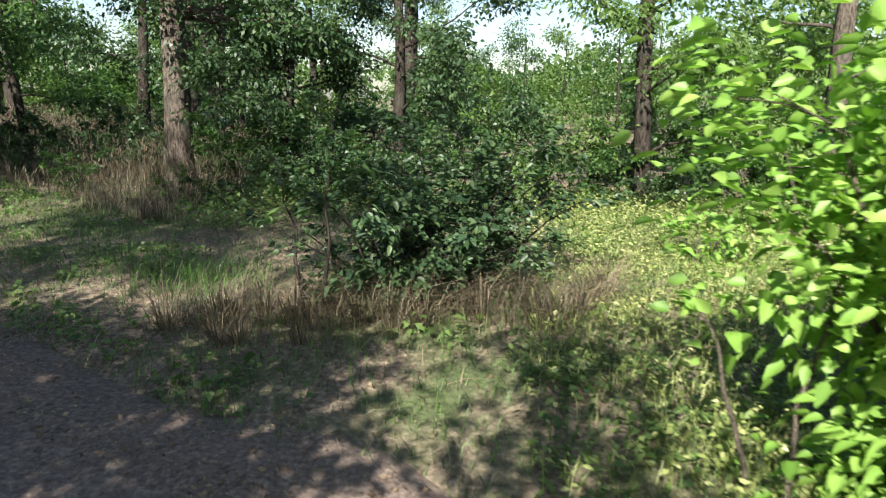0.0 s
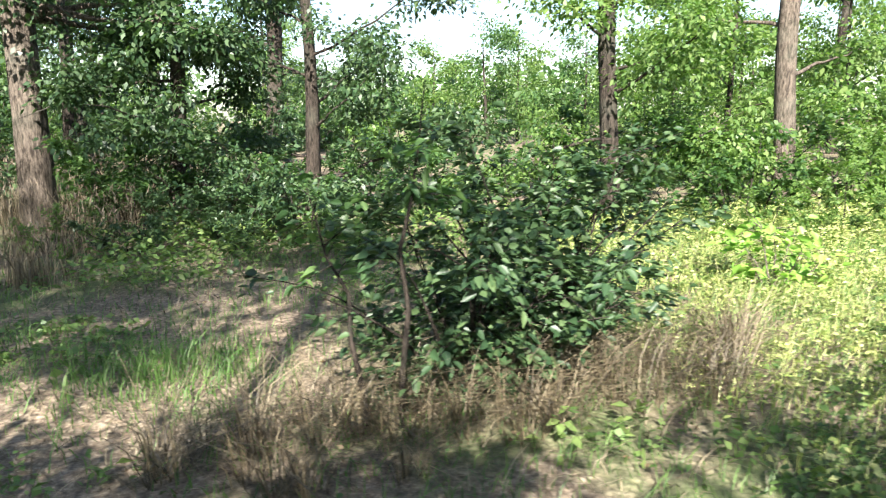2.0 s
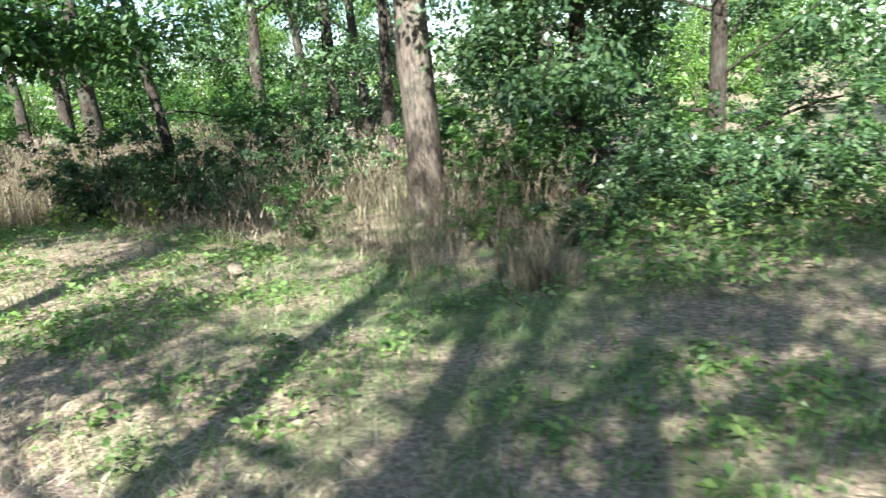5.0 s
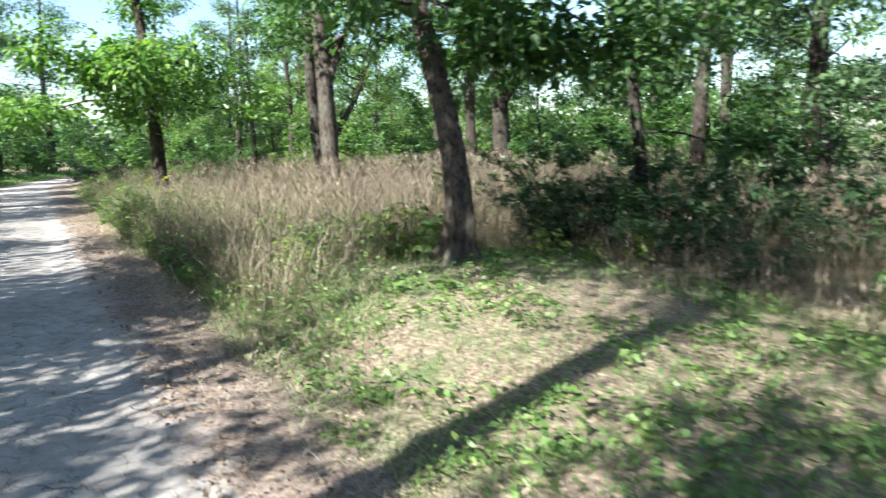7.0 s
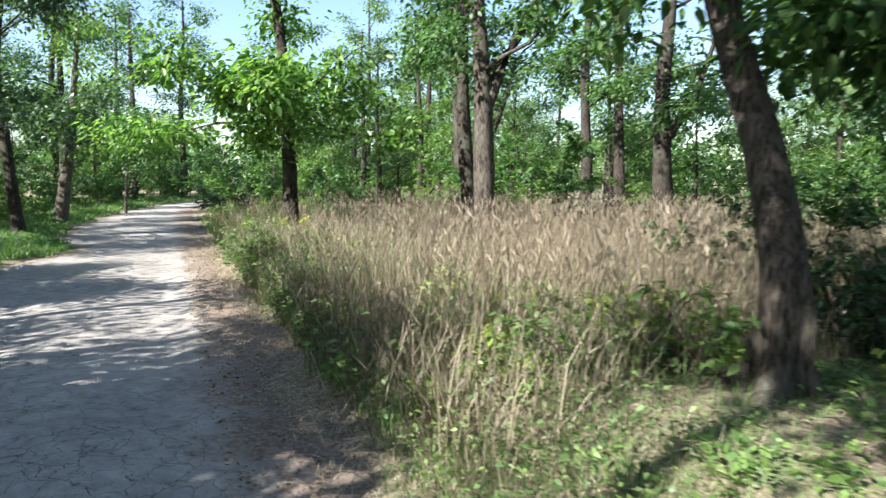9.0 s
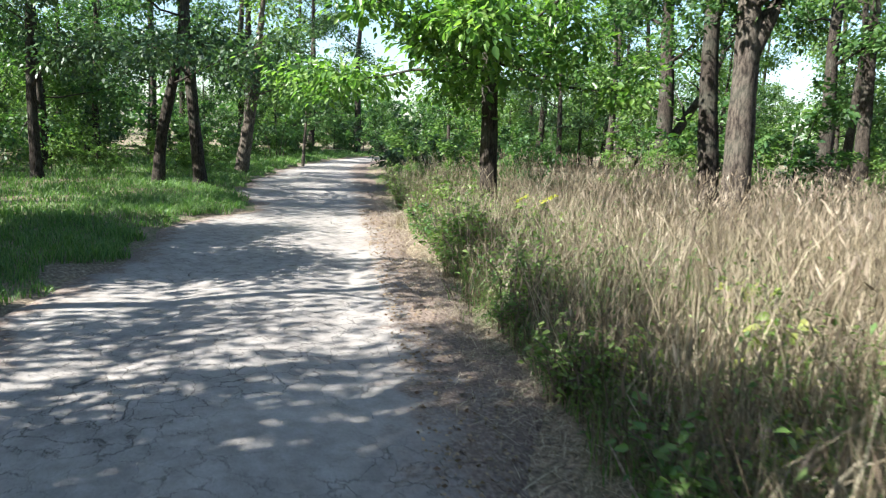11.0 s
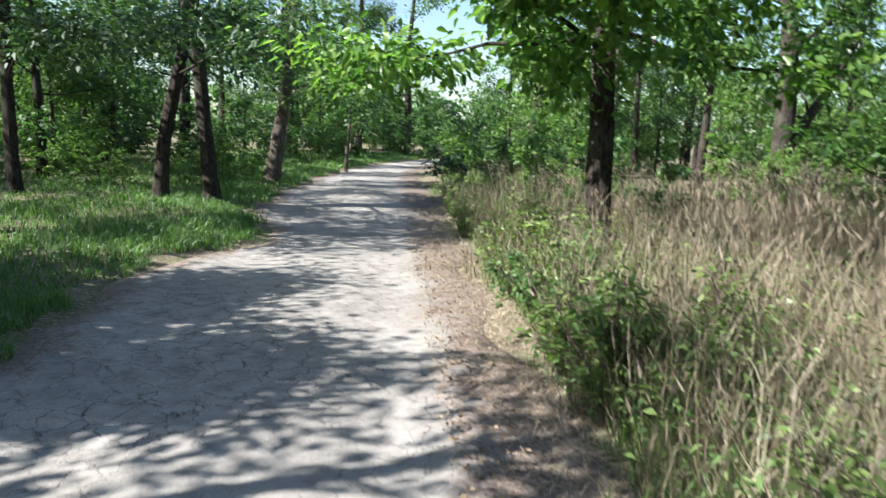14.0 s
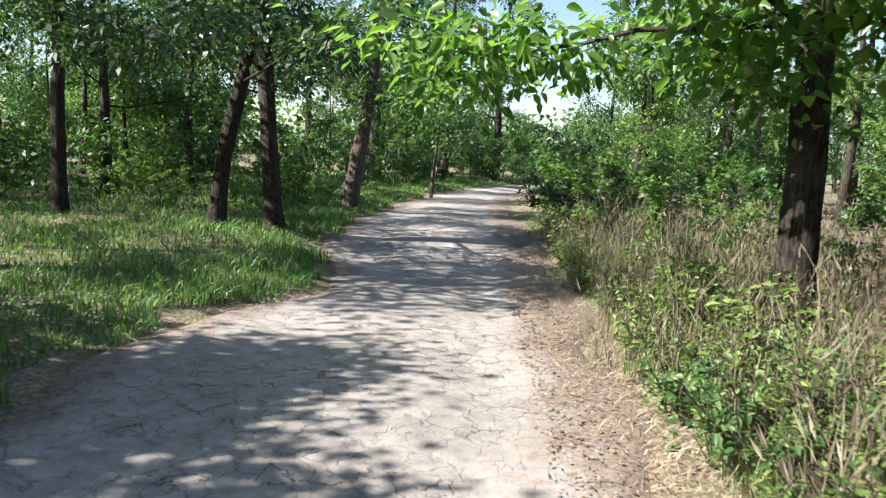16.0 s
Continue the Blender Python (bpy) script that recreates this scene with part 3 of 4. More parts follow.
# unseen row on the track's near side, added for shadows over track and clearing
SHADE_ROW = [(-8.45, 2.9, 9.0, 0.21, 6.2, 2.2, 4500), (-4.9, 0.4, 9.2, 0.17, 4.0, 2.1, 1800), (-4.3, -1.5, 9.4, 0.16, 5.2, 1.4, 2600), (-2.9, -1.1, 4.7, 0.18, 2.6, 2.0, 7500),
       (-6.3, -0.6, 11.0, 0.2, 5.0, 2.8, 3000), (-11.2, 1.2, 5.2, 0.15, 2.4, 1.9, 3400), (-13.4, 2.6, 5.8, 0.15, 2.3, 2.1, 8500), (-16.8, 3.0, 4.8, 0.13, 2.4, 1.5, 2300), (-14.9, 2.9, 6.9, 0.14, 3.0, 1.6, 2300),
       (-19.2, 4.4, 4.3, 0.12, 1.9, 1.6, 9000), (-21.4, 5.4, 4.2, 0.12, 2.0, 1.6, 9000), (-24.3, 6.0, 8.0, 0.17, 2.6, 2.4, 6000), (-4.8, -6.0, 8.0, 0.2, 3.4, 2.4, 4200),
       (-26.0, 3.4, 8.5, 0.17, 3.0, 2.4, 5200), (-9.6, 0.6, 5.0, 0.15, 2.6, 1.8, 3000), (-5.4, -3.6, 12.5, 0.2, 8.6, 2.2, 2000), (-29.5, 1.2, 8.0, 0.15, 2.2, 2.4, 4000),
       (-13.9, 1.9, 6.2, 0.15, 2.8, 1.9, 5500), (-20.4, 3.6, 5.0, 0.13, 2.2, 1.6, 6500), (-10.6, 2.9, 8.2, 0.15, 6.4, 1.4, 2600), (-7.5, 1.5, 6.4, 0.14, 3.6, 1.3, 1500), (0.2, -1.0, 5.4, 0.12, 3.2, 0.6, 1000), (-17.3, 5.5, 6.0, 0.12, 3.8, 1.3, 1500), (-19.0, 3.5, 4.8, 0.12, 2.2, 1.3, 5000), (-15.6, 2.3, 7.2, 0.14, 6.0, 1.0, 1000), (-2.1, -0.2, 8.0, 0.14, 6.2, 1.5, 3600), (-1.3, -0.5, 4.6, 0.1, 3.0, 0.7, 1800)]
for k, (x, y, h, r, cf, cr, n) in enumerate(SHADE_ROW):
    tree("tree", "unseen leafy tree added to shade the track", (x, y, 0.05), 40 + k, h, r, cf, cr, n, 0.16 if -14.5 < x < -10 else 0.13, M_LEAF, M_BARK, limbs=13, group="row beside the track")

# ---- woods around ----
rng = np.random.default_rng(77)
KINDS = []
for k, (h, r, cf, cr, n, lf, mt) in enumerate([(10, 0.18, 2.6, 2.8, 5000, 0.14, M_LEAF), (8, 0.14, 1.6, 2.5, 5000, 0.13, M_LEAF_LIGHT),
                                              (11, 0.2, 3.4, 3.0, 5000, 0.145, M_LEAF_LIGHT), (6.0, 0.1, 0.9, 2.3, 5000, 0.12, M_LEAF_LIGHT),
                                              (9, 0.16, 2.0, 2.7, 5600, 0.13, M_LEAF_DARK)]):
    x, y = [(-24.0, 33.0), (-30.0, 27.5), (-12.0, 29.0), (-35.0, 24.5), (-8.5, 23.5)][k]
    KINDS.append(tree("tree", "woodland tree with a dense leafy crown", (x, y, 0.05), 60 + k, h, r, cf, cr, n, lf, mt, M_BARK_DARK, limbs=9, group="woods", sides=7))


def plant_wood(spots, kinds, r, lo=0.8, hi=1.2):
    for x, y in spots:
        k = kinds[int(r.integers(0, len(kinds)))]
        sc = r.uniform(lo, hi)
        copy_thing(k, pose(x, y, 0.03, 0, 0, r.uniform(0, 360)) @ Matrix.Scale(sc, 4))


def scatter(r, n, x0, x1, y0, y1, gap, keep):
    out = []
    for _ in range(n * 40):
        if len(out) >= n:
            break
        x, y = r.uniform(x0, x1), r.uniform(y0, y1)
        if keep(x, y) and all((x - a) ** 2 + (y - b) ** 2 > gap * gap for a, b in out):
            out.append((x, y))
    return out


def off_road(x, y, m=3.0):
    s, v = road_sv(x, y)
    v -= float(road_bend(np.array(s)))
    return v > m or v < -3.4 - m


plant_wood(scatter(rng, 20, -46, 16, 27, 50, 4.0, lambda x, y: off_road(x, y, 7) and x < -5), KINDS, rng)
plant_wood(scatter(rng, 3, 7, 18, 16, 28, 3.2, lambda x, y: True), [KINDS[1], KINDS[3]], rng)
plant_wood(scatter(rng, 8, -60, -34, -4, 16, 3.2, lambda x, y: off_road(x, y, 3.0)), [KINDS[0], KINDS[4], KINDS[4]], rng)
plant_wood(scatter(rng, 5, -60, -38, 26, 40, 4.0, lambda x, y: off_road(x, y, 7.0)), KINDS, rng)
plant_wood(scatter(rng, 10, -90, -12, 50, 70, 6.0, lambda x, y: True), KINDS, rng)
plant_wood(scatter(rng, 8, -90, -58, -25, 14, 5.0, lambda x, y: True), KINDS, rng)
plant_wood(scatter(rng, 6, 16, 30, -10, 30, 5.0, lambda x, y: True), KINDS, rng)
# unseen tall woods behind the row, added to block sky light
plant_wood(scatter(rng, 26, -44, 14, -26, -17, 3.2, lambda x, y: True), [KINDS[0], KINDS[2], KINDS[4]], rng, 1.25, 1.5)
plant_wood([road_xy(a, b) for a, b in ((41, -5.5), (46, -6.5), (50, -2.5), (55, 0.5), (47, -10), (38, -9.5), (60, -4))], [KINDS[0], KINDS[4]], rng, 1.2, 1.45)

plant_wood([(-6.5, 17.5), (-8.2, 19.5), (-10.6, 21.5)], [KINDS[4]], rng)
LOW = tree("tree", "leafy tree with low hanging crown behind the lawn", (-33.5, 9.0, 0.05), 69, 7.5, 0.12, 1.3, 2.9, 6000, 0.14, M_LEAF, M_BARK_DARK, limbs=12, group="woods", sides=7)
plant_wood([(-31.0, 5.5), (-36.0, 6.0), (-37.5, 11.0), (-34.5, 2.0), (-40.5, 8.0), (-42.0, 13.5), (-31.5, -0.5), (-39.0, 3.0), (-45.0, 10.5), road_xy(33, 4.6), road_xy(39, 4.8), road_xy(45, 7.5), road_xy(44, -5.5)], [LOW], rng)
# low-crowned edge trees that close the view below the crowns
THICK = [tree("tree", "low-crowned thicket tree with leaves to the ground", (-16.0, 34.0, 0.05), 70, 4.6, 0.08, 0.4, 2.4, 4600, 0.14, M_LEAF_LIGHT, M_BARK_DARK, limbs=9, group="thicket", sides=6),
         tree("tree", "dense thicket tree with leaves to the ground", (-33.0, 33.0, 0.05), 71, 4.0, 0.08, 0.3, 2.3, 4600, 0.135, M_LEAF, M_BARK_DARK, limbs=9, group="thicket", sides=6)]
plant_wood(scatter(rng, 24, -44, 10, 30, 44, 2.8, lambda x, y: off_road(x, y, 8) and not (-7 < x < 0 and y < 36)), THICK + THICK[:1], rng)
plant_wood(scatter(rng, 8, 4, 16, 15, 28, 2.4, lambda x, y: True), THICK[:1], rng)
plant_wood(scatter(rng, 15, -56, -36, -6, 16, 2.6, lambda x, y: off_road(x, y, 4.0)), THICK, rng)
plant_wood([road_xy(s, v) for s, v in ((52, -4), (55, -1), (57, 2.5), (58, 6), (57, 9.5), (54, 12.5), (56, -7))], THICK, rng)
plant_wood(scatter(rng, 10, -66, -42, 18, 40, 3.0, lambda x, y: off_road(x, y, 2.5)), THICK, rng)


def far_woods():
    """The closed edge of the woods all round, in clumps with an uneven top."""
    r = np.random.default_rng(75)
    bag = Bag()
    for k in range(420):
        a = r.uniform(0, 2 * np.pi)
        d = r.uniform(72, 88)
        cx, cy = -12 + d * math.cos(a), 9 + d * math.sin(a)
        h = r.uniform(3.5, 7.0)
        n = 90
        at = np.stack([cx + r.normal(0, 2.2, n), cy + r.normal(0, 2.2, n), h * r.uniform(0.0, 1.0, n) ** 0.8], 1)
        leaves(bag, r, at, r.normal(size=(n, 3)), r.uniform(0.5, 1.1, n), 0.8, 0.3, 0.2, "rhomb")
    tagged(bag.link("far_woods", M_LEAF), "distant green edge of the woods", "woods", kind="stuff")


far_woods()

# ---- undergrowth bushes ----
BUSH = [shrub("bush", "dense green undergrowth bush", (-12.5, 21.5, 0.03), 90, 2.2, 1.6, 2600, 0.115, M_LEAF, 5, "rhomb", "bush", "undergrowth", low=0.02, stem_mat=M_BARK_DARK),
        shrub("bush", "light green undergrowth bush", (-22.0, 21.0, 0.03), 91, 1.8, 1.5, 2400, 0.11, M_LEAF_LIGHT, 5, "rhomb", "bush", "undergrowth", low=0.02, stem_mat=M_BARK_DARK),
        shrub("bush", "dark leafy undergrowth bush below trees", (-9.0, 18.5, 0.03), 92, 2.0, 1.5, 2800, 0.105, M_LEAF_DARK, 5, "rhomb", "bush", "undergrowth", low=0.02, stem_mat=M_BARK_DARK)]


def plant_bush(spots, kinds, r, lo=0.8, hi=1.4):
    for x, y in spots:
        copy_thing(kinds[int(r.integers(0, len(kinds)))], pose(x, y, zg(x, y), 0, 0, r.uniform(0, 360)) @ Matrix.Scale(r.uniform(lo, hi), 4))


plant_bush(scatter(rng, 30, -40, 4, 21, 40, 1.8, lambda x, y: off_road(x, y, 6)), BUSH, rng, 0.9, 1.6)
plant_bush(scatter(rng, 12, 1.5, 12, 9.5, 17, 1.4, lambda x, y: True), [BUSH[1], BUSH[0]], rng, 0.6, 1.0)
plant_bush(scatter(rng, 14, -4.5, 2.5, 10.6, 15, 1.0, lambda x, y: y > 10.6 + abs(x + 1) * 0.1), [BUSH[2], BUSH[0]], rng, 0.5, 0.85)
plant_bush(scatter(rng, 14, -48, -30, 0, 20, 2.0, lambda x, y: off_road(x, y, 0.8)), [BUSH[0], BUSH[1]], rng, 0.4, 0.8)
plant_bush([road_xy(s, v) for s, v in ((16.5, 3.0), (18.5, 2.2), (20.5, 1.7), (22.5, 1.3), (24.5, 1.6), (27.0, 1.3), (30.0, 2.0), (21.5, 3.6), (24.0, 4.0), (34, 3.0), (38, 4.2), (43, 5.5), (48, 8))], BUSH, rng, 0.7, 1.2)
plant_bush([road_xy(s, v) for s, v in ((36.0, -3.6), (41.0, -2.6), (46, 0.5), (52, 4.0), (50, 0.0), (56, 8.0), (33, -7.5), (38, -8.5), (43, -6.0), (47, -4.0), (30, -10.0), (36, -12.0))], [BUSH[0], BUSH[2]], rng, 1.0, 1.7)

plant_bush([(5.4, 11.2), (6.4, 12.6), (7.6, 11.4), (6.9, 14.2), (8.6, 13.2)], [BUSH[1]], rng, 0.7, 1.0)
plant_bush([(-31.2, 10.2), (-30.6, 11.8), (-31.8, 12.9), (-32.6, 9.2), (-31.4, 7.2), (-33.6, 13.4), (-34.4, 10.6)], [BUSH[1]], rng, 0.45, 0.75)
for x, y, sc, k in ((-7.4, 12.2, 0.4, 2), (-6.1, 11.2, 0.36, 0), (-4.1, 10.5, 0.34, 1), (-8.4, 13.3, 0.5, 2), (-3.2, 10.3, 0.42, 2), (-6.8, 13.6, 0.6, 2), (-2.2, 10.4, 0.45, 2), (-0.9, 10.3, 0.4, 0),
                    (0.6, 10.2, 0.42, 1), (-9.2, 15.0, 0.6, 2), (-5.4, 14.6, 0.6, 0), (3.2, 9.4, 0.4, 1), (4.4, 9.9, 0.45, 1), (-11.5, 15.5, 0.5, 2),
                    (-9.9, 13.6, 0.85, 2), (-8.9, 14.2, 0.9, 2), (-7.8, 14.4, 0.85, 2), (-8.6, 12.9, 0.55, 2), (-6.3, 14.4, 0.9, 2), (-10.9, 14.6, 0.8, 0)):
    copy_thing(BUSH[k], pose(x, y, zg(x, y), 0, 0, x * 97 % 360) @ Matrix.Scale(sc, 4))

# ---- bushes and plants that can be told apart ----
shrub("bush", "bright green broad-leaved bush beside the track", (2.32, 3.62, 0.03), 101, 2.45, 0.8, 12000, 0.088, M_LEAF_BRIGHT, 24, width=0.66, droop=0.35, low=0.03, arch=0.9, fuzz=1.7)
shrub("bush", "tall bright green broad-leaved bush at the meadow", (3.15, 3.9, 0.03), 114, 2.75, 0.9, 10000, 0.092, M_LEAF_BRIGHT, 22, width=0.66, droop=0.35, low=0.03, arch=0.9, fuzz=1.8)
shrub("bush", "bright green leafy offshoot with a bare pale twig", (1.62, 3.85, 0.03), 102, 1.5, 0.4, 60, 0.085, M_LEAF_BRIGHT, 2, width=0.66, low=0.6)
shrub("bush", "dark green sapling thicket in the shaded clearing", (0.15, 6.75, 0.03), 103, 1.6, 0.98, 7500, 0.068, M_LEAF_DARK, 22, low=0.05, stem_mat=M_BARK_DARK)
shrub("bush", "dark green bush with broad leaves in dry grass", (-0.3, 6.25, 0.03), 104, 1.15, 0.9, 3200, 0.065, M_LEAF_DARK, 14, low=0.05, stem_mat=M_BARK_DARK)
shrub("sapling", "slim sapling with rows of hanging leaflets", (-0.75, 5.75, 0.03), 105, 1.85, 0.5, 230, 0.075, M_LEAF, 2, category="sapling", width=0.42, low=0.55, stem_mat=M_BARK_DARK)
shrub("plant", "sunlit light green weed in the meadow", (2.3, 7.7, 0.03), 106, 0.75, 0.4, 260, 0.1, M_LEAF_BRIGHT, 7, category="plant")
shrub("plant", "yellow-green broad-leaved sapling among dry stalks", (-10.9, 10.55, 0.03), 107, 0.85, 0.5, 520, 0.07, M_LEAF_LIGHT, 8, category="plant")
shrub("plant", "broad-leaved sapling at the foot of the leaning tree", (-10.45, 11.2, 0.03), 108, 0.95, 0.5, 480, 0.08, M_LEAF_LIGHT, 7, category="plant")
shrub("plant", "low leafy weed at the edge of the track", (-12.35, 9.9, 0.03), 109, 0.5, 0.3, 160, 0.07, M_LEAF_LIGHT, 6, category="plant")
shrub("plant", "leafy weed climbing among dry stalks", (-18.5, 12.75, 0.03), 110, 0.75, 0.5, 800, 0.055, M_LEAF, 10, category="plant")
shrub("plant", "light green weed at the edge of the track", (-17.3, 12.2, 0.03), 111, 0.55, 0.4, 330, 0.06, M_LEAF_LIGHT, 9, category="plant")
shrub("plant", "light green weed climbing at the field's edge", (-16.9, 12.0, 0.03), 112, 0.8, 0.4, 420, 0.06, M_LEAF_LIGHT, 9, category="plant")
shrub("dead_bush", "dead grey bush of bare twigs", (-21.6, 20.2, 0.03), 113, 1.9, 0.8, 30, 0.05, M_STRAW, 26, category="bush", stem_mat=M_TWIG)
for k, (x, y) in enumerate(((-14.82, 10.97), (-14.74, 11.15))):
    g = shrub("goldenrod", "goldenrod plant with a yellow flower plume", (x, y, 0.03), 120 + k, 1.1, 0.16, 120, 0.07, M_FORB, 3, category="plant", group="goldenrods", width=0.25)
    r = np.random.default_rng(130 + k)
    fl = Bag()
    u = r.random(70)
    at = np.stack([0.11 * u + r.normal(0, 0.012, 70), 0.05 * u + r.normal(0, 0.012, 70), 1.0 + 0.07 * u], 1)
    leaves(fl, r, at, r.normal(size=(70, 3)), 0.015, 0.7, shape="rhomb")
    fl.link("flower_plume", M_YELLOW, g)


# ---- grasses ----
FRONT_X = [-10.3, -9.5, -6.4, -4.8, -3.5, -2.2, 1.0, 3.0]
FRONT_Y = [12.0, 12.5, 10.7, 9.5, 9.1, 9.5, 10.6, 12.0]


def field_depth(x, y):
    """How far a place lies inside the tall dry grass."""
    s, v = road_sv(x, y)
    by_road = v - 0.3 - 0.22 * np.sin(s * 1.7) * np.sin(s * 0.6) - 0.16 * np.sin(s * 4.3) * np.sin(s * 2.7 + v) - 0.9 * smooth(4.0, 2.2, s)
    by_clear = y - np.interp(x, FRONT_X, FRONT_Y) - 0.2 * np.sin(x * 3.1)
    return np.where(x < -10.4, by_road, by_clear)


def dots(r, n, x0, x1, y0, y1):
    return r.uniform(x0, x1, n), r.uniform(y0, y1, n)


def place(x, y, dz=0.0):
    return np.stack([x, y, ground_z(x, y) + dz], 1)


def tall_grass():
    r = np.random.default_rng(200)
    x, y = dots(r, 150000, -34, 1.5, 8.5, 26)
    d = field_depth(x, y)
    s, v = road_sv(x, y)
    clump = 0.5 + 0.5 * np.sin(x * 2.3 + 1.7 * np.sin(y * 1.9)) * np.sin(y * 2.7 + 1.3 * np.sin(x * 1.6))
    near = np.clip(1.25 - np.hypot(x + 11.5, y - 9.0) / 15.0, 0.16, 1.0)
    keep = (d > 0) & (v < 13.0) & (r.random(len(x)) < near * (0.45 + 0.55 * clump)) & (s < 24)
    hole = np.sin(x * 3.3 + 2.0 * np.sin(y * 2.1)) * np.sin(y * 3.9 + 1.7 * np.sin(x * 2.6 + 1.0))
    keep &= (r.random(len(x)) < np.where(hole > 0.12, 0.25 + 0.75 * smooth(0.5, 2.2, d), 1.0))
    keep &= (x < -3.3) & ((x < -9.5) | (r.random(len(x)) < 0.62))
    x, y, d = x[keep], y[keep], d[keep]
    h = (0.45 + 0.5 * smooth(0.0, 1.8, d)) * r.uniform(0.55, 1.2, len(x)) * (1 - 0.32 * smooth(-10.5, -9.0, x))
    stalks, hd, lf = Bag(), Bag(), Bag()
    at = place(x, y)
    tip, ax = blades(stalks, r, at, h, r.uniform(0.004, 0.007, len(x)), 0.22, 0.16)
    k = r.random(len(x)) < 0.75
    heads(hd, r, tip[k], ax[k], r.uniform(0.06, 0.16, k.sum()), r.uniform(0.007, 0.018, k.sum()))
    for _ in range(2):
        k = r.random(len(x)) < 0.7
        blades(lf, r, at[k] + r.normal(0, 0.02, (k.sum(), 3)) * (1, 1, 0), h[k] * r.uniform(0.4, 0.85, k.sum()), 0.009, 0.35, 0.5)
    fresh = Bag()
    wet = (np.sin(x * 1.1 + y * 0.7) * np.sin(y * 1.9 - x * 0.4) > -0.35) & (d < 2.6)
    for _ in range(3):
        k = wet & (r.random(len(x)) < 0.5 - 0.2 * d) & (x < -10)
        blades(fresh, r, at[k] + r.normal(0, 0.04, (k.sum(), 3)) * (1, 1, 0), h[k] * r.uniform(0.35, 0.85, k.sum()), 0.009, 0.3, 0.4)
    tagged(fresh.link("green_grass_blades", M_GRASS), "tall green grass among the dry stalks", "grass", kind="stuff")
    tagged(stalks.link("dry_grass_stalks", M_STRAW), "tall dry straw-coloured grass stalks", "grass", kind="stuff")
    tagged(hd.link("dry_grass_heads", M_STRAW_RED), "pinkish-brown seed heads of tall dry grass", "grass", kind="stuff")
    tagged(lf.link("dry_grass_blades", M_STRAW), "dry bent grass blades", "grass", kind="stuff")


def dead_stalks():
    """Stiff, pale, branching stalks of last year's weeds, leaning among the grass."""
    r = np.random.default_rng(205)
    s, v = r.uniform(2.0, 22.0, 9000), 0.4 + np.abs(r.normal(0, 1.5, 9000))
    x, y = road_xy(s, v)
    keep = (field_depth(x, y) > -0.1) & (r.random(9000) < np.clip(1.2 - np.abs(s - 9.0) / 14.0, 0.15, 0.36) * smooth(1.5, 6.0, s))
    bag, dark = Bag(), Bag()
    for px, py, d in zip(x[keep], y[keep], field_depth(x[keep], y[keep])):
        h = r.uniform(0.3, 0.95) * (0.75 + 0.25 * min(max(d, 0.0), 1.0))
        lean = r.normal(0, 0.22, 2)
        u = np.linspace(0, 1, 5)[:, None]
        pl = np.array([px, py, zg(px, py) - 0.01]) + u * np.array([0, 0, h]) + (u ** 1.3) * np.array([lean[0] * h, lean[1] * h, 0])
        pl[1:] += r.normal(0, 0.008, (4, 3))
        into = bag if r.random() < 0.7 else dark
        w = r.uniform(0.0022, 0.0048)
        vv, ff, _ = tube(pl, np.linspace(w, w * 0.5, 5), 3)
        into.add(vv, ff)
        for _ in range(int(r.integers(0, 4))):
            i = int(r.integers(2, 5))
            a = r.uniform(0, 2 * np.pi)
            ln = h * r.uniform(0.1, 0.26)
            tip = pl[i] + ln * np.array([0.6 * math.cos(a), 0.6 * math.sin(a), 0.8])
            vv, ff, _ = tube(np.stack([pl[i], (pl[i] + tip) / 2 + r.normal(0, 0.006, 3), tip]), [w * 0.6, w * 0.5, w * 0.35], 3)
            into.add(vv, ff)
    tagged(bag.link("dead_stalks", M_STALK), "pale branching dead stalks among dry grass", "stems", kind="stuff")
    tagged(dark.link("brown_stalks", M_STRAW_BROWN), "brown dead stalks among dry grass", "stems", kind="stuff")


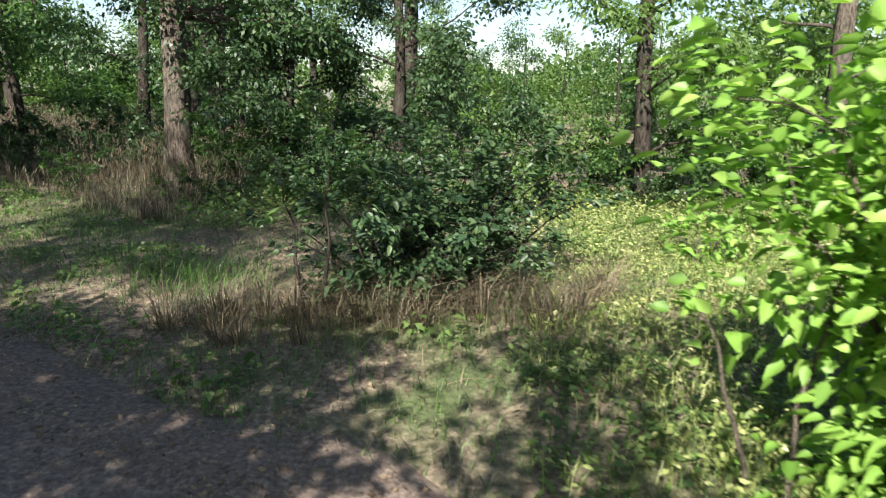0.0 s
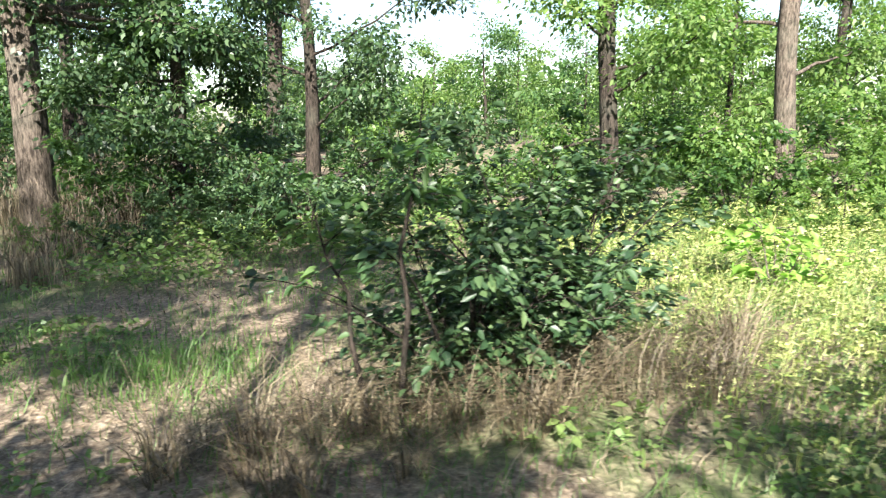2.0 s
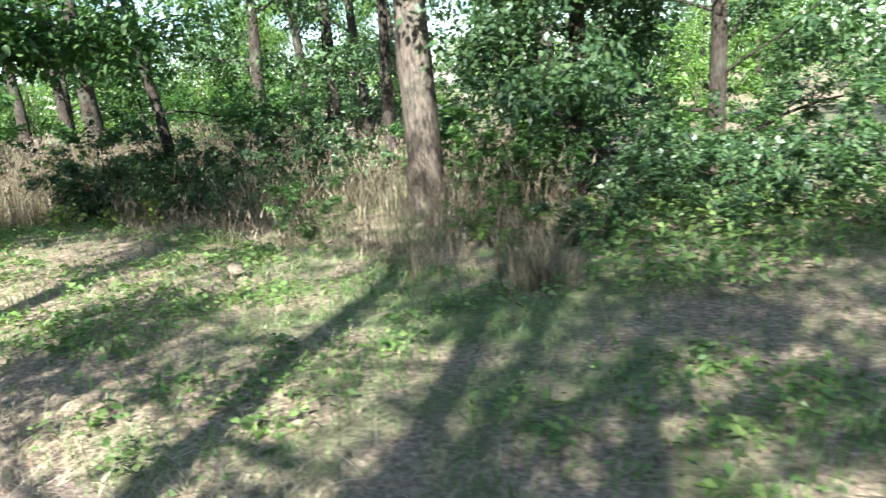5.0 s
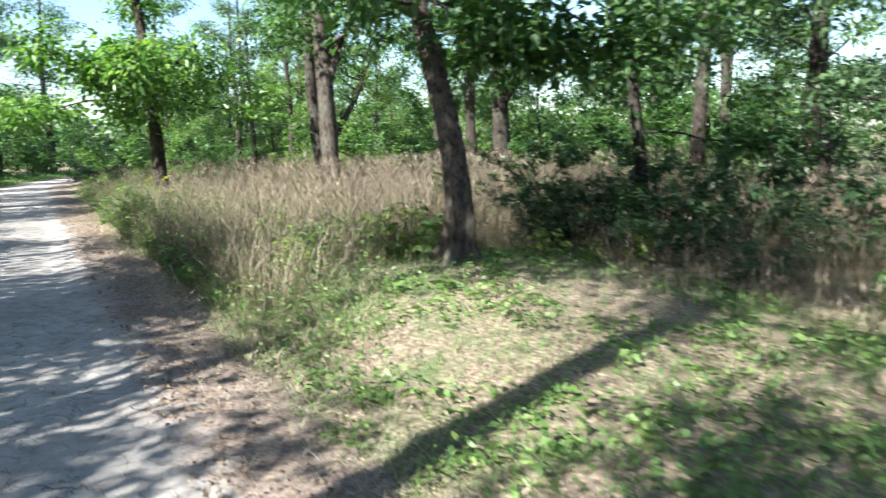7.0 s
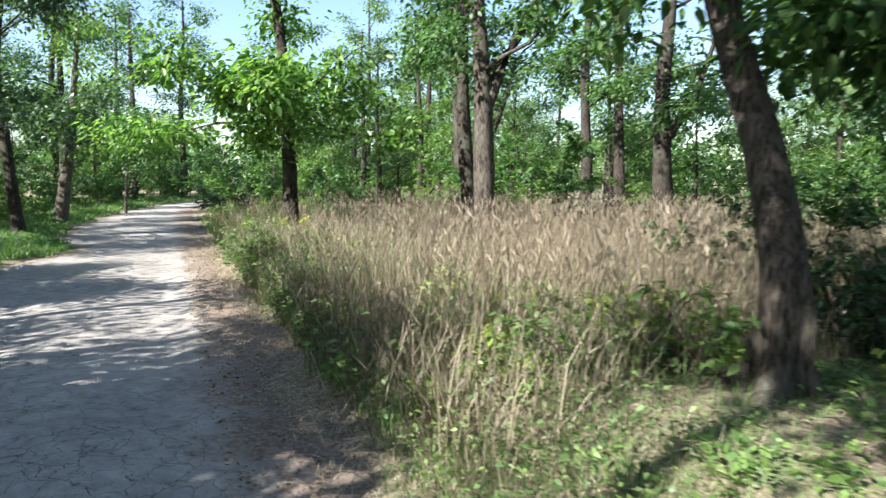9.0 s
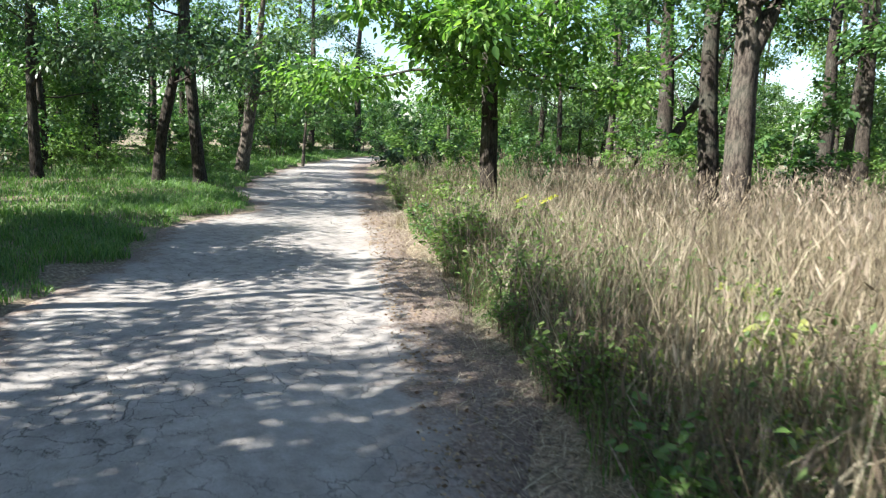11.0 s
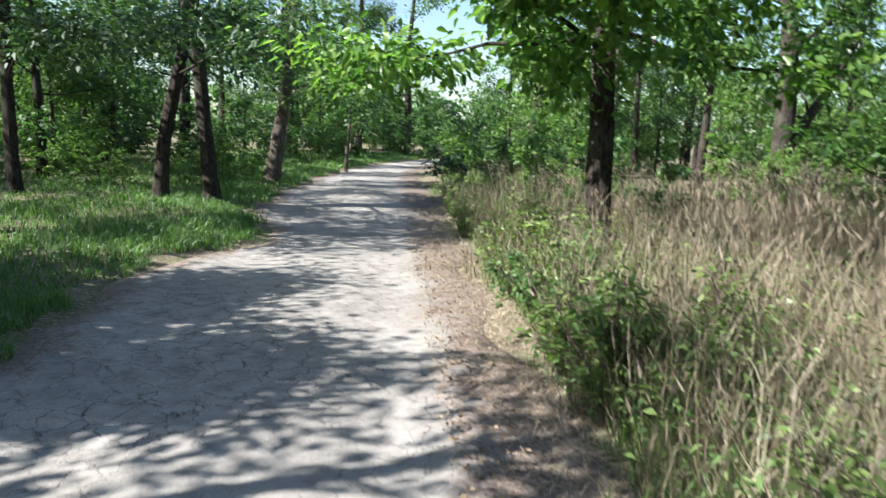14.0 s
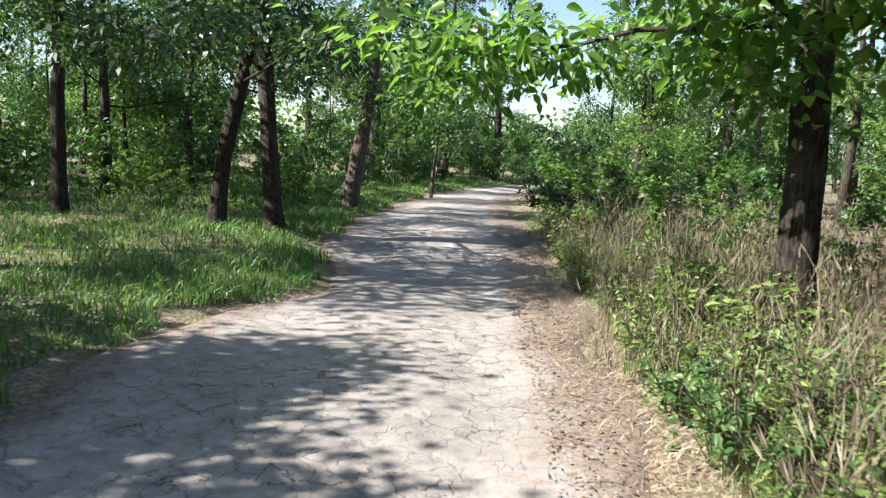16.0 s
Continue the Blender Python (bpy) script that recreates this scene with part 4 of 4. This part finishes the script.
def edge_plants():
    """Leafy weeds standing one by one along the field's edge."""
    r = np.random.default_rng(207)
    made = []
    for k, (h, rad, n, lf, mt, text) in enumerate(((0.62, 0.22, 260, 0.05, M_WEED, "light green nettle-like weed at the field's edge"),
                                                   (0.45, 0.24, 300, 0.042, M_FORB, "bushy green weed at the foot of dry grass"),
                                                   (0.8, 0.2, 240, 0.055, M_WEED, "tall yellow-green weed among dry stalks"))):
        px, py = road_xy(6.0 + k * 2.3, 0.62)
        made.append(shrub("weed", text, (px, py, zg(px, py)), 140 + k, h, rad, n, lf, mt, 7, category="weed", group="weeds along the field", width=0.5, low=0.05, arch=0.5))
    broad = shrub("weed", "yellow-green broad-leaved weed among dry stalks", (-11.35, 10.3, zg(-11.35, 10.3)), 145, 0.6, 0.26, 110, 0.085, M_LEAF_YELLOW, 5,
                  category="weed", group="weeds along the field", width=0.7, low=0.1, arch=0.6)
    for px, py, sc in ((-11.6, 10.7, 0.9), (-10.95, 10.2, 0.7), (-11.9, 11.1, 1.1), (-12.3, 11.9, 1.2), (-12.3, 10.5, 0.7), (-11.1, 11.3, 1.2), (-10.7, 11.0, 1.0),
                       (-10.85, 11.6, 1.3), (-13.2, 10.65, 0.8), (-11.4, 9.75, 0.6), (-12.9, 11.4, 1.1), (-10.35, 11.45, 0.9), (-9.4, 11.9, 0.8), (-8.6, 12.5, 0.8), (-13.6, 12.2, 1.2), (-9.0, 12.2, 0.6)):
        copy_thing(broad, pose(px, py, zg(px, py), 0, 0, px * 131 % 360) @ Matrix.Scale(sc, 4))
    for _ in range(105):
        sx = 20.0 - 15.0 * r.random() ** 0.8
        if sx < 8.3 and r.random() < 0.7:
            continue
        vx = 0.32 + abs(r.normal(0, 0.42))
        px, py = road_xy(sx, vx)
        if field_depth(np.array(px), np.array(py)) < -0.3:
            continue
        copy_thing(made[int(r.integers(0, 3))], pose(px, py, zg(px, py), 0, 0, r.uniform(0, 360)) @ Matrix.Scale(r.uniform(0.6, 1.25), 4))


def edge_weeds():
    r = np.random.default_rng(210)
    s = r.uniform(2.6, 26, 34000)
    v = 0.35 + np.abs(r.normal(0, 0.75, len(s)))
    x, y = road_xy(s, v)
    near = np.clip(1.1 - np.abs(s - 9) / 17, 0.25, 1)
    k = (field_depth(x, y) > -0.35) & (r.random(len(s)) < near * (0.3 + 0.7 * smooth(7.4, 9.4, s)) * (0.35 + 0.65 * (np.sin(s * 1.9) * np.sin(s * 0.77 + 2) > -0.2)))
    x, y, v = x[k], y[k], v[k]
    bag = Bag()
    n = len(x)
    at = place(x, y)
    at[:, 2] += r.uniform(0.02, 1, n) ** 1.4 * (0.2 + 0.45 * smooth(0.2, 1.3, v))
    ax = r.normal(size=(n, 3)) * (1, 1, 0.3) + (0, 0, 0.25)
    leaves(bag, r, at, ax, r.uniform(0.02, 0.055, n), 0.45, 0.2, 0.3, "rhomb")
    tagged(bag.link("edge_weeds", M_WEED), "green weeds at the foot of the dry grass", "weeds", kind="stuff")
    # inner green leaves among the dry stalks
    x, y = dots(r, 30000, -22, -9, 9, 17)
    d = field_depth(x, y)
    k = (d > 0) & (d < 3.5) & (r.random(len(x)) < (0.35 + 0.45 * smooth(-14.5, -16.5, x)) * (np.sin(x * 1.3) * np.sin(y * 1.7 + x) > -0.1))
    x, y = x[k], y[k]
    at = place(x, y)
    at[:, 2] += 0.03 + 0.6 * r.random(len(x)) ** 1.5
    bag = Bag()
    leaves(bag, r, at, r.normal(size=(len(x), 3)) * (1, 1, 0.3), r.uniform(0.03, 0.075, len(x)), 0.42, 0.2, 0.3, "rhomb")
    tagged(bag.link("weeds_in_grass", M_FORB), "green leaves of weeds among dry stalks", "weeds", kind="stuff")


def clearing():
    r = np.random.default_rng(220)
    x, y = dots(r, 90000, -11, 7, 2.2, 13)
    s, v = road_sv(x, y)
    clump = np.sin(x * 1.9 + 2 * np.sin(y * 1.1)) * np.sin(y * 2.2 + 1.6 * np.sin(x * 0.8))
    k = (v > road_right(s) + 0.1) & (field_depth(x, y) < 0.4) & (r.random(len(x)) < 0.28 + 0.4 * (clump > 0.1) + 0.35 * smooth(0.5, 2.0, x))
    gx, gy = x[k], y[k]
    bag = Bag()
    blades(bag, r, place(gx, gy), r.uniform(0.04, 0.15, len(gx)) * (1 + 0.6 * smooth(0.5, 3, gx)), 0.006, 0.5, 0.5)
    tagged(bag.link("clearing_grass", M_GRASS), "sparse short green grass of the clearing", "grass", kind="stuff")
    x, y = dots(r, 60000, -11, 7, 2.2, 13)
    s, v = road_sv(x, y)
    k = (v > road_right(s) - 0.1) & (field_depth(x, y) < 0.5) & (r.random(len(x)) < 0.42)
    bag = Bag()
    blades(bag, r, place(x[k], y[k]), r.uniform(0.03, 0.11, k.sum()), 0.007, 1.6, 0.9)
    tagged(bag.link("dead_grass_thatch", M_STRAW), "flattened dead grass on the soil", "grass", kind="stuff")
    x, y = dots(r, 34000, -11, 7.5, 2.2, 13)
    s, v = road_sv(x, y)
    c2 = np.sin(x * 1.4 + 3 * np.sin(y * 0.9 + 1)) * np.sin(y * 1.8 + 2.1 * np.sin(x * 0.7))
    k = (v > road_right(s) + 0.2) & (field_depth(x, y) < 0.3) & ((r.random(len(x)) < 0.55 * (c2 > 0.25)) | ((x > 0.8) & (r.random(len(x)) < 0.6)) | ((x < -6) & (y > 7.8) & (r.random(len(x)) < 0.7 * (c2 > -0.3))))
    x, y = x[k][::4], y[k][::4]
    far = np.hypot(x + 6.2, y - 9.6) > 0.4
    x, y = x[far], y[far]
    m = r.integers(8, 24, len(x))
    tall = np.repeat(r.uniform(0.03, 0.13, len(x)), m)
    big = np.repeat(r.uniform(0.5, 1.25, len(x)), m)
    x, y = np.repeat(x, m) + r.normal(0, 0.065, m.sum()), np.repeat(y, m) + r.normal(0, 0.065, m.sum())
    at = place(x, y)
    at[:, 2] += 0.01 + tall * r.random(len(x))
    bag = Bag()
    leaves(bag, r, at, r.normal(size=(len(x), 3)) * (1, 1, 0.3), r.uniform(0.03, 0.075, len(x)) * big, 0.6, 0.2, 0.2, "rhomb")
    tagged(bag.link("ground_forbs", M_FORB), "low broad-leaved weeds covering the clearing", "weeds", kind="stuff")
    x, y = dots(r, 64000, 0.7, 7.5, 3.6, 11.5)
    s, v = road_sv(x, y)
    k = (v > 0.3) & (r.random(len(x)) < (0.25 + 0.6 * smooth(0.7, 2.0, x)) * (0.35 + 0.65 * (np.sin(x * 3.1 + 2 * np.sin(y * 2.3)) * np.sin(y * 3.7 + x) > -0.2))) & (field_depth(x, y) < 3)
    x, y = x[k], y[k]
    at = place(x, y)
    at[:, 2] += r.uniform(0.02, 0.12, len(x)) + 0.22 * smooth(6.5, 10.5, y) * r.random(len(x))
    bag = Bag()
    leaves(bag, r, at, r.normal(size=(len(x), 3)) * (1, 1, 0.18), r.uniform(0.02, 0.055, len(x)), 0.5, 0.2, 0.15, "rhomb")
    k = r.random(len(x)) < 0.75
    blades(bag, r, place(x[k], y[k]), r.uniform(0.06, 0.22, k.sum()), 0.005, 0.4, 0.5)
    tagged(bag.link("meadow_weeds", M_MEADOW_SUN), "weeds of the small meadow, strong sun in their pale colour", "weeds", kind="stuff")
    x, y = dots(r, 16000, -3.4, 3.0, 8.6, 11.6)
    k = (field_depth(x, y) > -0.6) & (r.random(len(x)) < 0.5)
    x, y = x[k], y[k]
    at = place(x, y)
    at[:, 2] += r.uniform(0.02, 0.3, len(x))
    bag = Bag()
    leaves(bag, r, at, r.normal(size=(len(x), 3)) * (1, 1, 0.3), r.uniform(0.04, 0.09, len(x)), 0.55, 0.2, 0.2, "rhomb")
    tagged(bag.link("thicket_weeds", M_FORB), "green weeds at the foot of the thicket", "weeds", kind="stuff")


def verge():
    """Low mixed weeds and dry grass where the tall field meets track and clearing."""
    r = np.random.default_rng(225)
    u = r.random(5200)
    x, y = -9.5 - 1.5 * u + r.normal(0, 0.35, 5200), 8.55 + 1.9 * u + r.normal(0, 0.35, 5200)
    x = np.concatenate([x, r.uniform(-19, -10.5, 5200)])
    y = np.concatenate([y, 7.5 - 0.448 * (x[5200:] + 8.0) + 0.35 + np.abs(r.normal(0, 0.4, 5200))])
    s, v = road_sv(x, y)
    k = (v > 0.15) & (r.random(len(x)) < np.where(x > -10.8, 0.5, 0.75))
    x, y = x[k], y[k]
    n = len(x)
    short = np.where(x > -11.2, 0.55, 1.0)
    dry, wet, fo = Bag(), Bag(), Bag()
    a = r.random(n) < 0.55
    blades(dry, r, place(x[a], y[a]), r.uniform(0.12, 0.42, a.sum()) * short[a], 0.006, 0.6, 0.8)
    blades(wet, r, place(x[~a], y[~a]), r.uniform(0.1, 0.35, (~a).sum()) * short[~a], 0.007, 0.55, 0.8)
    k = r.random(n) < 0.45
    at = place(x[k], y[k])
    at[:, 2] += r.uniform(0.02, 0.24, k.sum())
    leaves(fo, r, at, r.normal(size=(k.sum(), 3)) * (1, 1, 0.3), r.uniform(0.02, 0.055, k.sum()), 0.5, 0.2, 0.2, "rhomb")
    st = Bag()
    sx, sy = r.uniform(-19, -10.4, 1500), np.zeros(1500)
    sy = 7.5 - 0.448 * (sx + 8.0) + 0.5 + np.abs(r.normal(0, 0.6, 1500))
    blades(st, r, place(sx, sy), r.uniform(0.2, 0.85, 1500), 0.007, 0.5, 0.15)
    tagged(st.link("dead_stems", M_STRAW), "pale leaning dead stems at the field's edge", "stems", kind="stuff")
    tagged(dry.link("verge_dry_grass", M_STRAW), "short dry grass on the verge", "grass", kind="stuff")
    tagged(wet.link("verge_green_grass", M_GRASS), "short green grass on the verge", "grass", kind="stuff")
    tagged(fo.link("verge_weeds", M_FORB), "leafy weeds on the verge", "weeds", kind="stuff")


verge()


def dry_tufts():
    """Long drooping dry grass in front of the dark bushes, and below the straight tree."""
    r = np.random.default_rng(230)
    bag = Bag()
    for _ in range(62):
        u = r.uniform(-1.7, 1.3)
        cx, cy = u, 5.75 + 0.3 * (u + 0.4) + abs(u) * 0.1 + r.normal(0, 0.22)
        if road_sv(cx, cy)[1] < 0.5:
            continue
        m = int(r.uniform(18, 44))
        a = r.uniform(0, 2 * np.pi, m)
        q = r.uniform(0, 0.1, m)
        x, y = cx + q * np.cos(a), cy + q * np.sin(a)
        blades(bag, r, place(x, y), r.uniform(0.22, 0.58, m) * r.uniform(0.5, 1.1), 0.006, 0.7, 1.1, a)
    tagged(bag.link("drooping_dry_grass", M_STRAW_BROWN), "long drooping dry grass round the dark bush", "grass", kind="stuff")
    x, y = r.normal(-3.72, 0.12, 160), r.normal(9.1, 0.12, 160)
    bag = Bag()
    blades(bag, r, place(x, y), r.uniform(0.15, 0.55, 160), 0.008, 0.25, 0.3)
    tagged(bag.link("grass_tuft", M_STRAW), "sunlit yellow grass tuft at the edge of the clearing", "grass tuft")
    x, y = r.normal(-1.95, 0.35, 900), r.normal(6.65, 0.3, 900)
    bag = Bag()
    blades(bag, r, place(x, y), r.uniform(0.06, 0.22, 900), 0.007, 0.4, 0.5)
    tagged(bag.link("grass_patch", M_GRASS), "sunlit fresh grass patch in the clearing", "grass", kind="stuff")


def edge_thatch():
    """Flattened straw, twigs and small leaves strewn where the track runs out under the field."""
    r = np.random.default_rng(235)
    s, v = r.uniform(-6, 20, 15000), r.normal(0.28, 0.24, 15000)
    x, y = road_xy(s, v)
    at = place(x, y, 0.01)
    at[:, 2] = np.maximum(at[:, 2], 0.012)
    bag = Bag()
    blades(bag, r, at, r.uniform(0.015, 0.06, 15000), 0.006, 2.2, 1.2)
    tagged(bag.link("edge_thatch", M_STALK), "bleached straw strewn along the track's edge", "litter", kind="stuff")


def lawn():
    r = np.random.default_rng(240)
    s = r.uniform(5, 50, 210000)
    v = road_left(s) + 0.25 * waves(s * 2.0, s * 3.1) - np.abs(r.normal(0, 1, len(s))) ** 1.2 * 4.5
    x, y = road_xy(s, v + road_bend(s))
    dist = np.hypot(x + 15, y - 9.5)
    k = (r.random(len(s)) < np.clip(6.0 / dist, 0.15, 1.0)) & (x < -15.0)
    x, y, dist = x[k], y[k], dist[k]
    h = r.uniform(0.04, 0.14, len(x)) * (1 + 0.55 * waves(x * 1.6, y * 1.6)) * (1 + 0.5 * (waves(x * 4.1, y * 3.7) > 0.35))
    bag = Bag()
    blades(bag, r, place(x, y), h, 0.006 + 0.0008 * dist, 0.45, 0.5)
    tagged(bag.link("lawn_grass", M_GRASS), "green grass of the lawn beside the track", "grass", kind="stuff")


def fallen():
    r = np.random.default_rng(250)
    s = r.uniform(-12, 16, 14000)
    v = np.where(r.random(14000) < 0.5, np.abs(r.normal(0.1, 0.35, 14000)) - 0.5, r.uniform(-0.5, 6.5, 14000))
    x, y = road_xy(s, v)
    at = place(x, y, 0.012)
    at[:, 2] = np.maximum(at[:, 2], 0.016)
    bag = Bag()
    ax = r.normal(size=(14000, 3)) * (1, 1, 0.12)
    leaves(bag, r, at, ax, r.uniform(0.012, 0.04, 14000), 0.6, 0.3, 0.0, "rhomb")
    tagged(bag.link("leaf_litter", M_LITTER), "brown fallen leaves on the soil", "litter", kind="stuff")


tall_grass()
dead_stalks()
edge_plants()
edge_weeds()
clearing()
dry_tufts()
edge_thatch()
lawn()
fallen()


# ---- small things ----
def log(name, label, a, b, r0, r1, mat, category, seed, cut=False):
    r = np.random.default_rng(seed)
    a, b = np.array(a, float), np.array(b, float)
    u = np.linspace(0, 1, 9)[:, None]
    pl = a + (b - a) * u + r.normal(size=(9, 3)) * 0.06 * r0 * 6 * np.sin(np.pi * u)
    bag = Bag()
    v, f, top = tube(pl, np.linspace(r0, r1, 9), 10, 0.05, r)
    bag.add(v, f, top, np.arange(10)[None, ::-1])
    e = thing(name, (0, 0, 0), label, category)
    bag.link("bark_cover", mat, e, True)
    if cut:
        d = unit(pl[0] - pl[1])
        v, f, top = tube(np.stack([pl[0] + d * 0.012, pl[0] - d * 0.004]), [r0 * 0.86, r0 * 0.9], 12)
        c = Bag()
        c.add(v, f, np.arange(12)[None, ::-1])
        c.link("cut_face", M_CUT, e)
    return e


log("stump", "short weathered stump with a pale cut top", (-6.26, 9.74, 0.2), (-6.22, 9.78, -0.02), 0.06, 0.075, M_WOOD, "stump", 301, True)
log("fallen_branch", "pale barkless branch lying in the clearing", (-6.5, 9.75, 0.06), (-7.5, 9.5, 0.05), 0.035, 0.02, M_WOOD, "branch", 302)
log("stick", "thin dry stick on the ground", (-3.4, 7.1, 0.035), (-4.5, 7.35, 0.03), 0.012, 0.006, M_WOOD, "stick", 303)
log("stick", "thin dry stick on the ground", (-2.3, 6.9, 0.035), (-3.0, 7.4, 0.03), 0.012, 0.006, M_WOOD, "stick", 304)
log("stick", "thin pale stick at the field's edge", (-12.1, 9.55, 0.12), (-12.7, 9.85, 0.25), 0.008, 0.004, M_WOOD, "stick", 305)
log("stick", "thin pale stick at the field's edge", (-11.7, 9.3, 0.04), (-12.0, 9.75, 0.18), 0.008, 0.004, M_WOOD, "stick", 306)
